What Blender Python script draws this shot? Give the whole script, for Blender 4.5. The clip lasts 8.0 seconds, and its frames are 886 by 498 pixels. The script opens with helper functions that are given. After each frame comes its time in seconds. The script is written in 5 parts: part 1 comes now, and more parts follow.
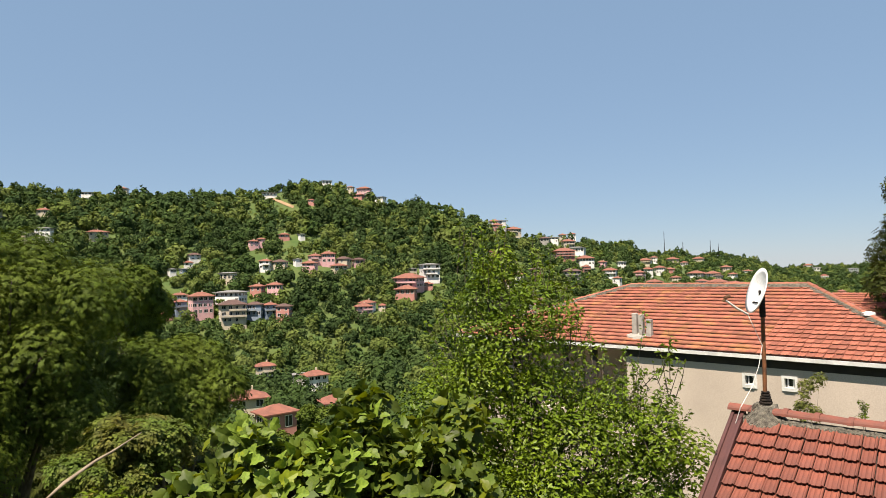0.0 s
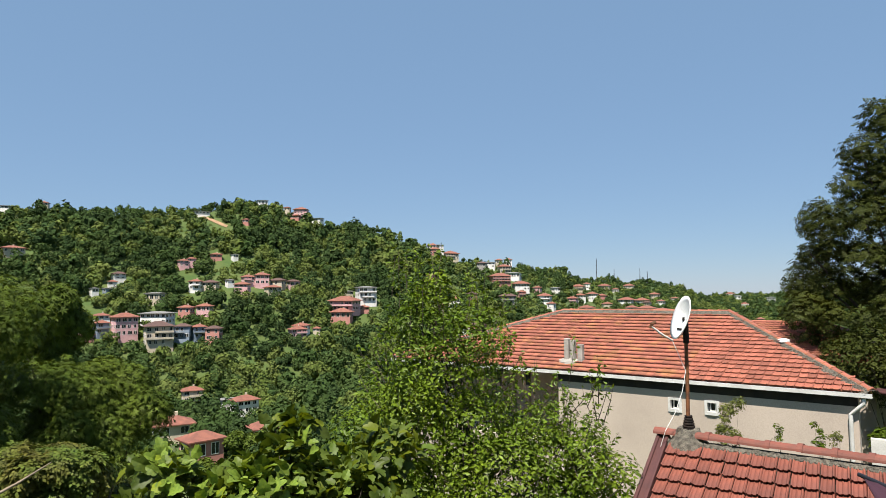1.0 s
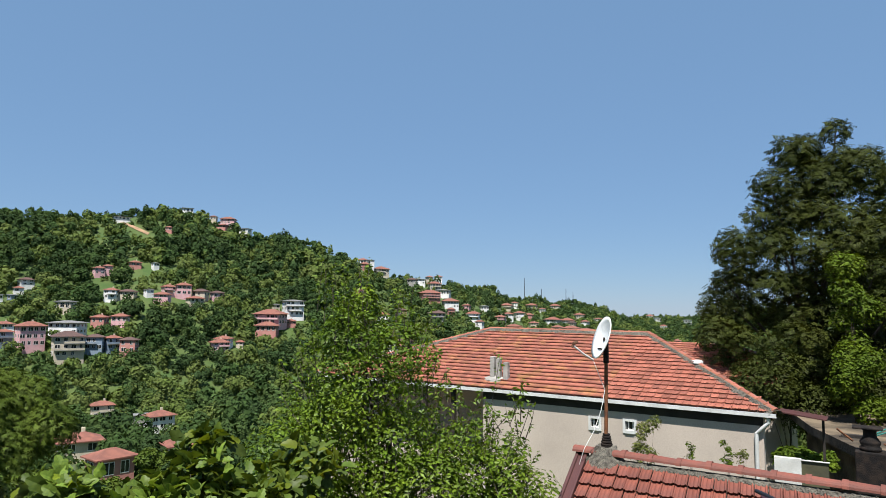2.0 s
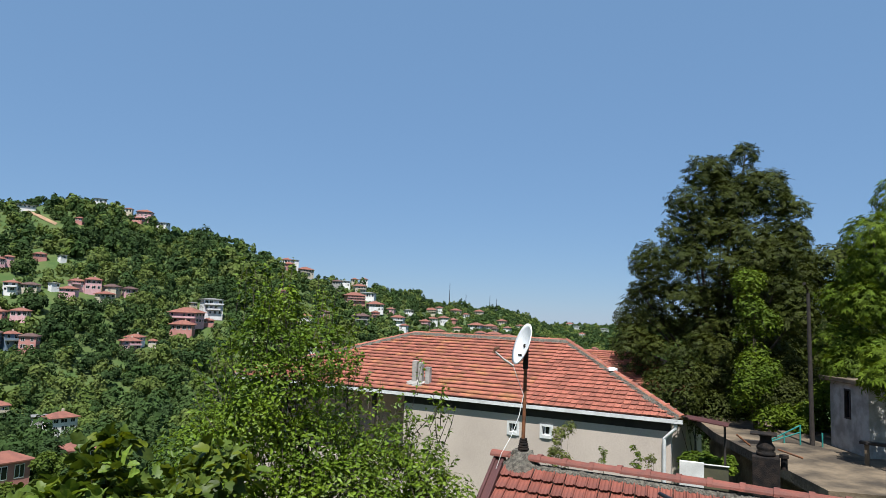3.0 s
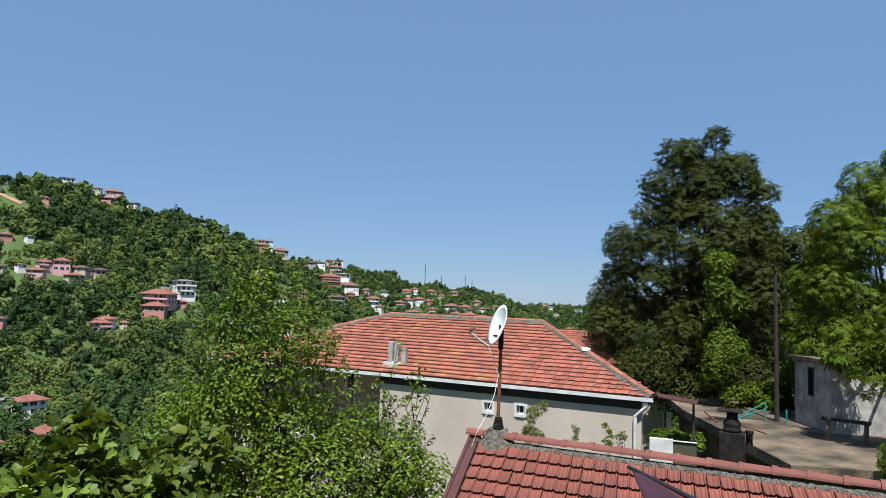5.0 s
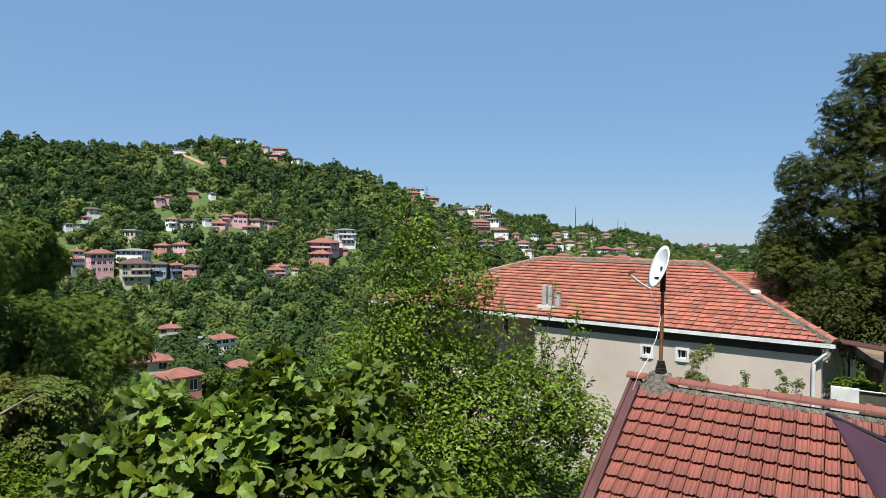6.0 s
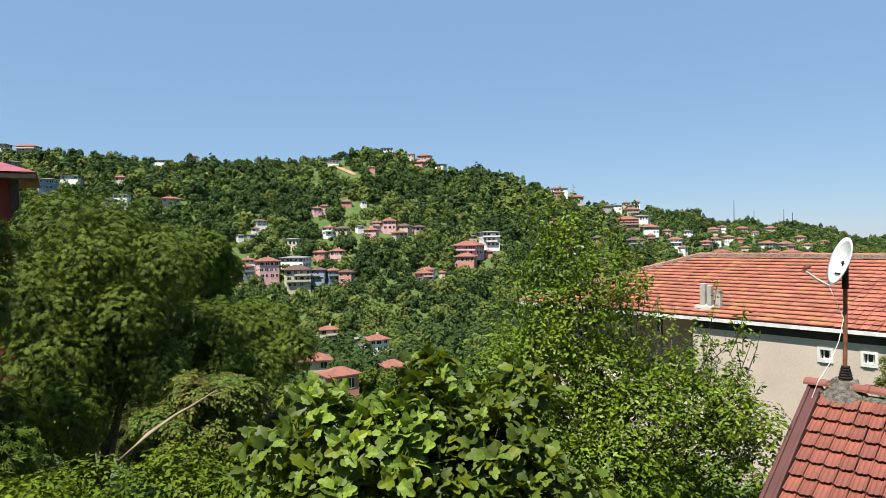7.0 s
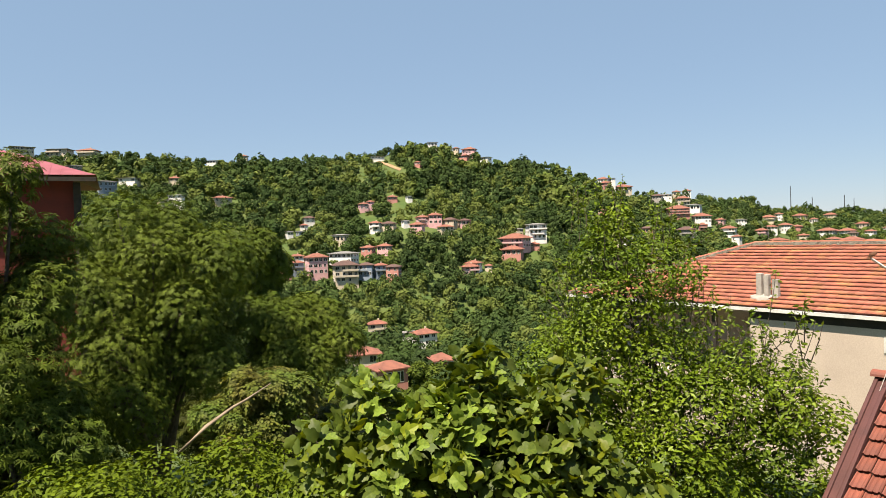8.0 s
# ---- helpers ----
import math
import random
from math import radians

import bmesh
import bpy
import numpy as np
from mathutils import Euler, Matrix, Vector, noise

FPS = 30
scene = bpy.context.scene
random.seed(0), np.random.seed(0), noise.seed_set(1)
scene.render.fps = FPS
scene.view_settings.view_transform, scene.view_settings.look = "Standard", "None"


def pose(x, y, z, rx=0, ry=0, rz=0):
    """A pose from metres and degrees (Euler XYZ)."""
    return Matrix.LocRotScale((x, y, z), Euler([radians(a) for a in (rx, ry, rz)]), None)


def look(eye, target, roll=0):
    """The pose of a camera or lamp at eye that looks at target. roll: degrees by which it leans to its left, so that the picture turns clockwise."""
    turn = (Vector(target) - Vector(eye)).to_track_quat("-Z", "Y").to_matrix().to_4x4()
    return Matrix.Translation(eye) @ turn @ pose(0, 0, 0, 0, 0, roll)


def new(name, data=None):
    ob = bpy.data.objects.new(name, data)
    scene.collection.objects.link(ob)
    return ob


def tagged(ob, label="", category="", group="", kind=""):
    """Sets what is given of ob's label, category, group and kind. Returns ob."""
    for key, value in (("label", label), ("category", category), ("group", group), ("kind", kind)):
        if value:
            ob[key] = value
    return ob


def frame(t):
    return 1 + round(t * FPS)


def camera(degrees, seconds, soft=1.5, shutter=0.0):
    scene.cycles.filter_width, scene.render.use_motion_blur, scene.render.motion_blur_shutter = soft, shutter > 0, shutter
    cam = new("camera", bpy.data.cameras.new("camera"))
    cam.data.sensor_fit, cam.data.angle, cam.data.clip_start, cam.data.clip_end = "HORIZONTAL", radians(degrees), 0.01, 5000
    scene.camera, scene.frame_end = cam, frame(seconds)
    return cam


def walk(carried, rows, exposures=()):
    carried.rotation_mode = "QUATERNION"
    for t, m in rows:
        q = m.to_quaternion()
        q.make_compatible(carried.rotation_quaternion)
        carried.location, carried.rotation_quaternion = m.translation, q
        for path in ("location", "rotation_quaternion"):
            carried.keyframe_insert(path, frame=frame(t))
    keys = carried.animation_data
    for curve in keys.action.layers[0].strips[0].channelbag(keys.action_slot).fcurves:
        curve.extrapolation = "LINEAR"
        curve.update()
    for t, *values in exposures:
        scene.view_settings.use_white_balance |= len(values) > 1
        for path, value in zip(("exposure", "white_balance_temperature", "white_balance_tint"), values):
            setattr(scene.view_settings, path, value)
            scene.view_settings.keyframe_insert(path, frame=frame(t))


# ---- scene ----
cam = camera(68.6, 8.0, soft=0.5)
# seconds, place, and degrees: to the left, up, roll
ROWS = [
    (0.0, 0.000, 0.000, 0.001, -0.02, 2.07, -1.34),
    (0.5, 0.017, 0.006, 0.003, -2.58, 3.35, -0.76),
    (1.0, 0.037, 0.008, 0.003, -5.56, 4.06, -0.56),
    (1.5, 0.060, 0.020, -0.003, -8.29, 4.51, -0.08),
    (2.0, 0.075, 0.020, -0.002, -11.64, 5.51, 0.80),
    (2.2, 0.078, 0.018, -0.002, -13.39, 5.86, 1.20),
    (3.3, 0.088, 0.015, -0.002, -19.25, 5.78, 2.34),
    (3.5, 0.092, 0.010, -0.002, -19.93, 5.45, 2.35),
    (4.0, 0.095, -0.005, -0.002, -22.23, 5.46, 2.22),
    (4.2, 0.090, -0.020, 0.000, -23.48, 5.46, 1.95),
    (5.3, 0.015, -0.054, 0.005, -17.23, 3.10, 2.05),
    (5.5, -0.010, -0.060, 0.002, -14.58, 1.67, 1.84),
    (6.0, -0.035, -0.030, -0.007, -7.37, -0.81, 0.89),
    (6.5, -0.049, 0.010, -0.012, -1.06, -1.36, 0.82),
    (7.0, -0.077, 0.015, -0.012, 5.31, -0.69, -0.85),
    (7.5, -0.092, 0.035, -0.018, 9.40, -0.07, -1.84),
    (8.0, -0.096, 0.040, -0.018, 9.39, -1.15, -1.88),
]
EXPOSURES = [(0.0, 1.06, 7400, 14), (1.0, 0.95, 6700, 11), (2.0, 0.82, 6200, 10), (3.5, 0.76, 6000, 10), (4.2, 0.76, 5950, 10), (5.5, 0.82, 6000, 10), (6.5, 1.03, 6350, 9), (7.0, 1.12, 6600, 10), (8.0, 1.24, 7700, 14)]
walk(cam, [(t, pose(x, y, z, 0, 0, yaw) @ pose(0, 0, 0, 90 + up) @ pose(0, 0, 0, 0, 0, roll)) for t, x, y, z, yaw, up, roll in ROWS], EXPOSURES)

# ---- light ----
SUN_AZ, SUN_UP = -156.0, 63.0
world = bpy.data.worlds.new("sky")
scene.world = world
world.use_nodes = True
wn, wl = world.node_tree.nodes, world.node_tree.links
sky = wn.new("ShaderNodeTexSky")
sky.sky_type, sky.sun_disc = "NISHITA", False
sky.sun_elevation, sky.sun_rotation = radians(SUN_UP), radians(SUN_AZ)
sky.altitude, sky.air_density, sky.dust_density, sky.ozone_density = 500, 1.0, 0.1, 2.0
even = wn.new("ShaderNodeMix")
even.data_type = "RGBA"
even.inputs["Factor"].default_value, even.inputs["B"].default_value = 0.7, (1.9, 3.3, 5.3, 1)
wl.new(sky.outputs[0], even.inputs["A"])
wl.new(even.outputs["Result"], wn["Background"].inputs[0])
wn["Background"].inputs[1].default_value = 0.065
sun = new("sun", bpy.data.lights.new("sun", "SUN"))
sun.data.energy, sun.data.angle, sun.data.color = 5.0, radians(0.5), (1.0, 0.95, 0.86)
sun_way = Vector((math.sin(radians(SUN_AZ)) * math.cos(radians(SUN_UP)), math.cos(radians(SUN_AZ)) * math.cos(radians(SUN_UP)), math.sin(radians(SUN_UP))))
sun.matrix_world = look(sun_way * 50, (0, 0, 0))

# ---- materials ----
def material(name, color, other=None, rough=0.8, scale=6.0, fine=60.0, bump=0.3, metal=0.0, island=0.0, per_object=0.0, through_light=0.0, gloss=0.5, blotch=(0.4, 0.6)):
    """Two tones mixed by a coarse noise, grain by a fine one, and a relief; island and per_object vary the tone piece by piece."""
    m = bpy.data.materials.new(name)
    m.use_nodes = True
    n, l = m.node_tree.nodes, m.node_tree.links
    b = n["Principled BSDF"]
    other = other or tuple(c * 0.7 for c in color)
    co = n.new("ShaderNodeTexCoord")
    coarse, grain = n.new("ShaderNodeTexNoise"), n.new("ShaderNodeTexNoise")
    for tex, s in ((coarse, scale), (grain, fine)):
        l.new(co.outputs["Object"], tex.inputs["Vector"])
        tex.inputs["Scale"].default_value, tex.inputs["Detail"].default_value = s, 4.0
    ramp = n.new("ShaderNodeMapRange")
    ramp.inputs["From Min"].default_value, ramp.inputs["From Max"].default_value = blotch
    l.new(coarse.outputs["Fac"], ramp.inputs["Value"])
    mix = n.new("ShaderNodeMix")
    mix.data_type = "RGBA"
    mix.inputs["A"].default_value, mix.inputs["B"].default_value = (*color, 1), (*other, 1)
    l.new(ramp.outputs["Result"], mix.inputs["Factor"])
    shade = n.new("ShaderNodeMath")
    shade.operation, shade.inputs[1].default_value, shade.inputs[2].default_value = "MULTIPLY_ADD", 0.5, 0.75
    l.new(grain.outputs["Fac"], shade.inputs[0])
    value = shade.outputs[0]
    for amount, node, socket in ((island, "ShaderNodeNewGeometry", "Random Per Island"), (per_object, "ShaderNodeObjectInfo", "Random")):
        if amount:
            src, fac, times = n.new(node), n.new("ShaderNodeMath"), n.new("ShaderNodeMath")
            fac.operation, fac.inputs[1].default_value, fac.inputs[2].default_value = "MULTIPLY_ADD", 2 * amount, 1 - amount
            times.operation = "MULTIPLY"
            l.new(src.outputs[socket], fac.inputs[0])
            l.new(fac.outputs[0], times.inputs[0])
            l.new(value, times.inputs[1])
            value = times.outputs[0]
    tone = n.new("ShaderNodeVectorMath")
    tone.operation = "SCALE"
    l.new(mix.outputs["Result"], tone.inputs[0])
    l.new(value, tone.inputs["Scale"])
    l.new(tone.outputs[0], b.inputs["Base Color"])
    b.inputs["Roughness"].default_value, b.inputs["Metallic"].default_value = rough, metal
    b.inputs["Specular IOR Level"].default_value = gloss
    if bump:
        bp = n.new("ShaderNodeBump")
        bp.inputs["Strength"].default_value, bp.inputs["Distance"].default_value = bump, 0.02
        l.new(grain.outputs["Fac"], bp.inputs["Height"])
        l.new(bp.outputs[0], b.inputs["Normal"])
    if through_light:
        thin, both = n.new("ShaderNodeBsdfTranslucent"), n.new("ShaderNodeMixShader")
        both.inputs[0].default_value = through_light
        warm = n.new("ShaderNodeVectorMath")
        warm.operation, warm.inputs[1].default_value = "MULTIPLY", (1.5, 1.35, 0.5)
        l.new(tone.outputs[0], warm.inputs[0])
        l.new(warm.outputs[0], thin.inputs[0])
        l.new(b.outputs[0], both.inputs[1])
        l.new(thin.outputs[0], both.inputs[2])
        l.new(both.outputs[0], n["Material Output"].inputs[0])
    return m


def glass_material(name, tint):
    m = bpy.data.materials.new(name)
    m.use_nodes = True
    b = m.node_tree.nodes["Principled BSDF"]
    b.inputs["Base Color"].default_value = (*tint, 1)
    b.inputs["Roughness"].default_value, b.inputs["Specular IOR Level"].default_value = 0.1, 0.4
    return m


# ---- helpers for building ----
class Shape:
    """Collects corners and faces of one mesh."""

    def __init__(self):
        self.v, self.f = [], []

    def face(self, *corners):
        k = len(self.v)
        self.v += [tuple(c) for c in corners]
        self.f.append(tuple(range(k, k + len(corners))))
        return self

    def box(self, x0, y0, z0, x1, y1, z1, m=None):
        k = len(self.v)
        c = [Vector(p) for p in ((x0, y0, z0), (x1, y0, z0), (x1, y1, z0), (x0, y1, z0), (x0, y0, z1), (x1, y0, z1), (x1, y1, z1), (x0, y1, z1))]
        self.v += [tuple(m @ p if m else p) for p in c]
        self.f += [tuple(k + i for i in q) for q in ((3, 2, 1, 0), (4, 5, 6, 7), (0, 1, 5, 4), (1, 2, 6, 5), (2, 3, 7, 6), (3, 0, 4, 7))]
        return self

    def prism(self, corners, low, high):
        """An upright prism over a counter-clockwise outline."""
        k, n = len(self.v), len(corners)
        self.v += [(x, y, low) for x, y in corners] + [(x, y, high) for x, y in corners]
        self.f += [tuple(range(k + n - 1, k - 1, -1)), tuple(range(k + n, k + 2 * n))]
        self.f += [(k + i, k + (i + 1) % n, k + n + (i + 1) % n, k + n + i) for i in range(n)]
        return self

    def tube(self, path, radii, sides=8):
        k, path = len(self.v), [Vector(p) for p in path]
        for i, p in enumerate(path):
            way = (path[min(i + 1, len(path) - 1)] - path[max(i - 1, 0)]).normalized()
            a = way.orthogonal().normalized()
            b = way.cross(a)
            for j in range(sides):
                t = 2 * math.pi * j / sides
                self.v.append(tuple(p + radii[i] * (math.cos(t) * a + math.sin(t) * b)))
        for i in range(len(path) - 1):
            for j in range(sides):
                p, q = k + i * sides + j, k + i * sides + (j + 1) % sides
                self.f.append((p, q, q + sides, p + sides))
        self.f += [tuple(range(k + sides - 1, k - 1, -1)), tuple(range(len(self.v) - sides, len(self.v)))]
        return self

    def lathe(self, rings, x=0, y=0, sides=14):
        """Rings of (radius, z) round an upright axis."""
        k = len(self.v)
        for r, z in rings:
            self.v += [(x + r * math.cos(2 * math.pi * j / sides), y + r * math.sin(2 * math.pi * j / sides), z) for j in range(sides)]
        for i in range(len(rings) - 1):
            for j in range(sides):
                p, q = k + i * sides + j, k + i * sides + (j + 1) % sides
                self.f.append((p, q, q + sides, p + sides))
        self.f += [tuple(range(k + sides - 1, k - 1, -1)), tuple(range(len(self.v) - sides, len(self.v)))]
        return self

    def weld(self):
        """Joins corners that lie on one another."""
        at, to = {}, []
        for c in self.v:
            to.append(at.setdefault(tuple(round(q, 4) for q in c), len(at)))
        self.v, self.f = list(at), [tuple(to[i] for i in f) for f in self.f]
        return self

    def mesh(self, name, mat, smooth=False):
        me = bpy.data.meshes.new(name)
        me.from_pydata(self.v, [], self.f)
        for one in mat if isinstance(mat, (list, tuple)) else [mat]:
            me.materials.append(one)
        if smooth:
            me.polygons.foreach_set("use_smooth", [True] * len(me.polygons))
        return me


def part(name, shape, mat, parent=None, label="", smooth=False):
    """One mesh object, under a thing or a part."""
    ob = new(name, shape if isinstance(shape, bpy.types.Mesh) else shape.mesh(name, mat, smooth))
    ob.parent = parent
    return tagged(ob, label)


def thing(name, m, label, category, group="", kind=""):
    ob = new(name)
    ob.matrix_world = m
    return tagged(ob, label, category, group, kind)


def bevelled(ob, width=0.01):
    mod = ob.modifiers.new("bevel", "BEVEL")
    mod.width, mod.segments, mod.limit_method = width, 2, "ANGLE"
    return ob


def cloud(name, template, faces, places, frames, sizes, mats, parent=None, which=None):
    """Many copies of one small template (leaf, spray) joined into one mesh. frames: 3 x 3 turns."""
    t = np.asarray(template, float)
    n, k = len(places), len(t)
    v = np.einsum("nij,kj->nki", frames, t) * np.reshape(sizes, (-1, 1, 1)) + places[:, None]
    flat = np.concatenate([np.asarray(f) for f in faces])
    counts = np.array([len(f) for f in faces])
    loops = (flat[None] + k * np.arange(n)[:, None]).ravel()
    totals = np.tile(counts, n)
    me = bpy.data.meshes.new(name)
    me.vertices.add(n * k)
    me.vertices.foreach_set("co", v.ravel().astype(np.float32))
    me.loops.add(len(loops))
    me.loops.foreach_set("vertex_index", loops.astype(np.int32))
    me.polygons.add(len(totals))
    me.polygons.foreach_set("loop_start", np.concatenate([[0], np.cumsum(totals)[:-1]]).astype(np.int32))
    for one in mats:
        me.materials.append(one)
    if which is not None:
        me.polygons.foreach_set("material_index", np.repeat(which, len(faces)).astype(np.int32))
    me.update(calc_edges=True)
    ob = new(name, me)
    ob.parent = parent
    return ob


def turns(normals, rng, spin=math.pi, droop=0.0):
    """3 x 3 turns whose third axis is the given normal; the second axis hangs down by droop."""
    z = normals / np.linalg.norm(normals, axis=1, keepdims=True)
    a = rng.uniform(-spin, spin, len(z))
    ref = np.stack([np.cos(a), np.sin(a), np.full(len(z), -droop)], 1)
    y = ref - (ref * z).sum(1, keepdims=True) * z
    y /= np.linalg.norm(y, axis=1, keepdims=True) + 1e-9
    x = np.cross(y, z)
    return np.stack([x, y, z], 2)

GRASS = material("meadow_and_scrub", (0.0400, 0.0760, 0.0120), (0.0700, 0.0950, 0.0210), 0.95, 0.12, 0.9, 1.0, blotch=(0.35, 0.65))
CLAY_NEAR = material("red_clay_tile", (0.2050, 0.0580, 0.0360), (0.1350, 0.0450, 0.0320), 0.75, 3.0, 90.0, 0.35, per_object=0.16)
CLAY_NEAR_JOINED = material("red_clay_tile_joined", (0.2050, 0.0580, 0.0360), (0.1350, 0.0450, 0.0320), 0.75, 3.0, 90.0, 0.35, island=0.16)
CLAY_FAR = material("orange_clay_tile", (0.2650, 0.0860, 0.0560), (0.3000, 0.1350, 0.0520), 0.8, 2.2, 40.0, 0.35, blotch=(0.5, 0.72), per_object=0.26)
CLAY_JOINED = material("orange_clay_tile_joined", (0.2650, 0.0860, 0.0560), (0.3000, 0.1350, 0.0520), 0.8, 2.2, 40.0, 0.35, blotch=(0.5, 0.72), island=0.26)
MORTAR = material("rough_mortar", (0.1875, 0.1688, 0.1350), (0.0750, 0.0675, 0.0540), 0.95, 22.0, 70.0, 2.0, blotch=(0.35, 0.65))
PLASTER = material("weathered_beige_plaster", (0.4700, 0.3980, 0.3350), (0.3800, 0.3200, 0.2680), 0.9, 0.5, 30.0, 0.06, blotch=(0.3, 0.7))
DARK_WOOD = material("dark_weathered_wood", (0.0300, 0.0228, 0.0180), (0.0168, 0.0132, 0.0108), 0.85, 4.0, 60.0, 0.4)
GUTTER = material("white_plastic", (0.6, 0.6, 0.58), (0.48, 0.48, 0.46), 0.45, 2.0, 30.0, 0.05)
DISH = material("white_enamel", (0.8, 0.8, 0.79), (0.72, 0.72, 0.71), 0.4, 6.0, 40.0, 0.03)
RUST = material("rusty_steel", (0.1980, 0.0780, 0.0300), (0.0960, 0.0450, 0.0240), 0.8, 14.0, 90.0, 0.4, metal=0.3)
BLACK_STEEL = material("sooty_metal", (0.0108, 0.0095, 0.0090), (0.0260, 0.0190, 0.0150), 0.8, 8.0, 60.0, 0.5, gloss=0.15)
CONCRETE = material("stained_concrete", (0.1650, 0.1230, 0.0780), (0.0420, 0.0310, 0.0200), 0.95, 0.9, 9.0, 1.2, blotch=(0.36, 0.6))
WHITEWASH = material("worn_whitewash", (0.3600, 0.3400, 0.3100), (0.2200, 0.2050, 0.1850), 0.9, 2.2, 30.0, 0.4)
RED_TRIM = material("brown_red_sheet_metal", (0.0780, 0.0270, 0.0240), (0.0600, 0.0216, 0.0192), 0.55, 3.0, 50.0, 0.1)
BARK = material("bark", (0.0720, 0.0570, 0.0420), (0.0360, 0.0288, 0.0210), 0.95, 8.0, 40.0, 0.9)
GLASS_DARK = glass_material("dark_window_glass", (0.015, 0.018, 0.02))
TURQUOISE = material("turquoise_paint", (0.0300, 0.2280, 0.1980), (0.0240, 0.1800, 0.1620), 0.5, 8.0, 60.0, 0.1)
MAROON = material("maroon_awning_cloth", (0.1620, 0.0360, 0.0360), (0.1320, 0.0300, 0.0300), 0.85, 5.0, 400.0, 0.2, through_light=0.25)
NAVY = material("navy_edge_tape", (0.0120, 0.0150, 0.0240), (0.0090, 0.0108, 0.0180), 0.7, 9.0, 300.0, 0.2)
PINK_ROOF = material("pink_corrugated_metal", (0.2520, 0.0720, 0.0900), (0.2160, 0.0600, 0.0720), 0.5, 1.5, 20.0, 0.1)
RED_WALL = material("dark_red_wall_paint", (0.1380, 0.0180, 0.0120), (0.1080, 0.0150, 0.0108), 0.85, 1.5, 20.0, 0.2)
CABLE = material("white_cable_sheath", (0.7, 0.7, 0.68), (0.6, 0.6, 0.58), 0.5, 10.0, 60.0, 0.0)
WALLS = {
    "pink": material("pink_render", (0.6000, 0.3500, 0.3600), (0.5300, 0.3000, 0.3050), 0.9, 0.4, 8.0, 0.2),
    "white": material("white_render", (0.7200, 0.7000, 0.6800), (0.6000, 0.5850, 0.5650), 0.9, 0.4, 8.0, 0.2),
    "cream": material("cream_render", (0.4922, 0.4214, 0.3165), (0.4214, 0.3606, 0.2815), 0.9, 0.4, 8.0, 0.2),
    "blue": material("blue_grey_render", (0.1941, 0.2456, 0.3165), (0.1757, 0.2199, 0.2723), 0.9, 0.4, 8.0, 0.2),
    "brick": material("brick_red_render", (0.4300, 0.2000, 0.1700), (0.3700, 0.1600, 0.1350), 0.9, 0.4, 8.0, 0.2),
    "grey": material("grey_concrete_render", (0.2898, 0.2723, 0.2548), (0.2291, 0.2199, 0.2024), 0.9, 0.4, 8.0, 0.2),
}
ROOFS = {
    "red": material("far_clay_roof", (0.2200, 0.0830, 0.0560), (0.1600, 0.0620, 0.0440), 0.85, 0.8, 12.0, 0.4),
    "brown": material("far_brown_roof", (0.0960, 0.0510, 0.0420), (0.0720, 0.0420, 0.0360), 0.85, 0.8, 12.0, 0.4),
    "grey": material("far_grey_roof", (0.1800, 0.1740, 0.1680), (0.1440, 0.1410, 0.1380), 0.85, 0.8, 12.0, 0.4),
}
# Leaf tones hold extra blue, standing in for the haze on the slopes.
WOODS = [
    material("woodland_leaves_dark", (0.0260, 0.0462, 0.0153), (0.0355, 0.0599, 0.0202), 0.85, 0.1, 2.0, 0.0, island=0.22, gloss=0.06, through_light=0.10),
    material("woodland_leaves_mid", (0.0355, 0.0644, 0.0186), (0.0501, 0.0787, 0.0236), 0.85, 0.1, 2.0, 0.0, island=0.22, gloss=0.06, through_light=0.10),
    material("woodland_leaves_light", (0.0811, 0.1142, 0.0259), (0.1047, 0.1314, 0.0369), 0.85, 0.1, 2.0, 0.0, island=0.22, gloss=0.06, through_light=0.10),
    material("woodland_leaves_blue", (0.0300, 0.0560, 0.0190), (0.0390, 0.0660, 0.0220), 0.85, 0.1, 2.0, 0.0, island=0.22, gloss=0.06, through_light=0.10),
]
FIG_LEAF = material("fig_leaf", (0.1330, 0.1870, 0.0270), (0.0900, 0.1420, 0.0210), 0.5, 5.0, 40.0, 0.1, island=0.45, per_object=0.45, through_light=0.25, gloss=0.22)
PLUM_LEAF = material("plum_leaf", (0.1130, 0.1680, 0.0110), (0.0740, 0.1240, 0.0090), 0.45, 1.0, 20.0, 0.0, island=0.4, through_light=0.26, gloss=0.22)
NUT_LEAF = material("walnut_leaf", (0.0760, 0.1060, 0.0140), (0.0470, 0.0740, 0.0095), 0.6, 0.6, 10.0, 0.0, island=0.35, through_light=0.13, gloss=0.1)
DARK_LEAF = material("hornbeam_leaf_and_shade_fill", (0.0430, 0.0520, 0.0090), (0.0280, 0.0370, 0.0065), 0.6, 0.5, 10.0, 0.0, island=0.4, through_light=0.16, gloss=0.1)
BUSH_LEAF = material("bright_bush_leaf", (0.0860, 0.1250, 0.0090), (0.0600, 0.0950, 0.0080), 0.6, 0.8, 10.0, 0.0, island=0.35, through_light=0.23, gloss=0.1)
DRY_LEAF = material("silvery_shrub_leaf", (0.1344, 0.1482, 0.0390), (0.1008, 0.1170, 0.0300), 0.7, 2.0, 20.0, 0.0, island=0.4, gloss=0.15, through_light=0.3)
ACACIA_LEAF = material("acacia_leaf", (0.0720, 0.1120, 0.0184), (0.0936, 0.0896, 0.0184), 0.6, 1.2, 10.0, 0.0, island=0.4, gloss=0.15, through_light=0.20)
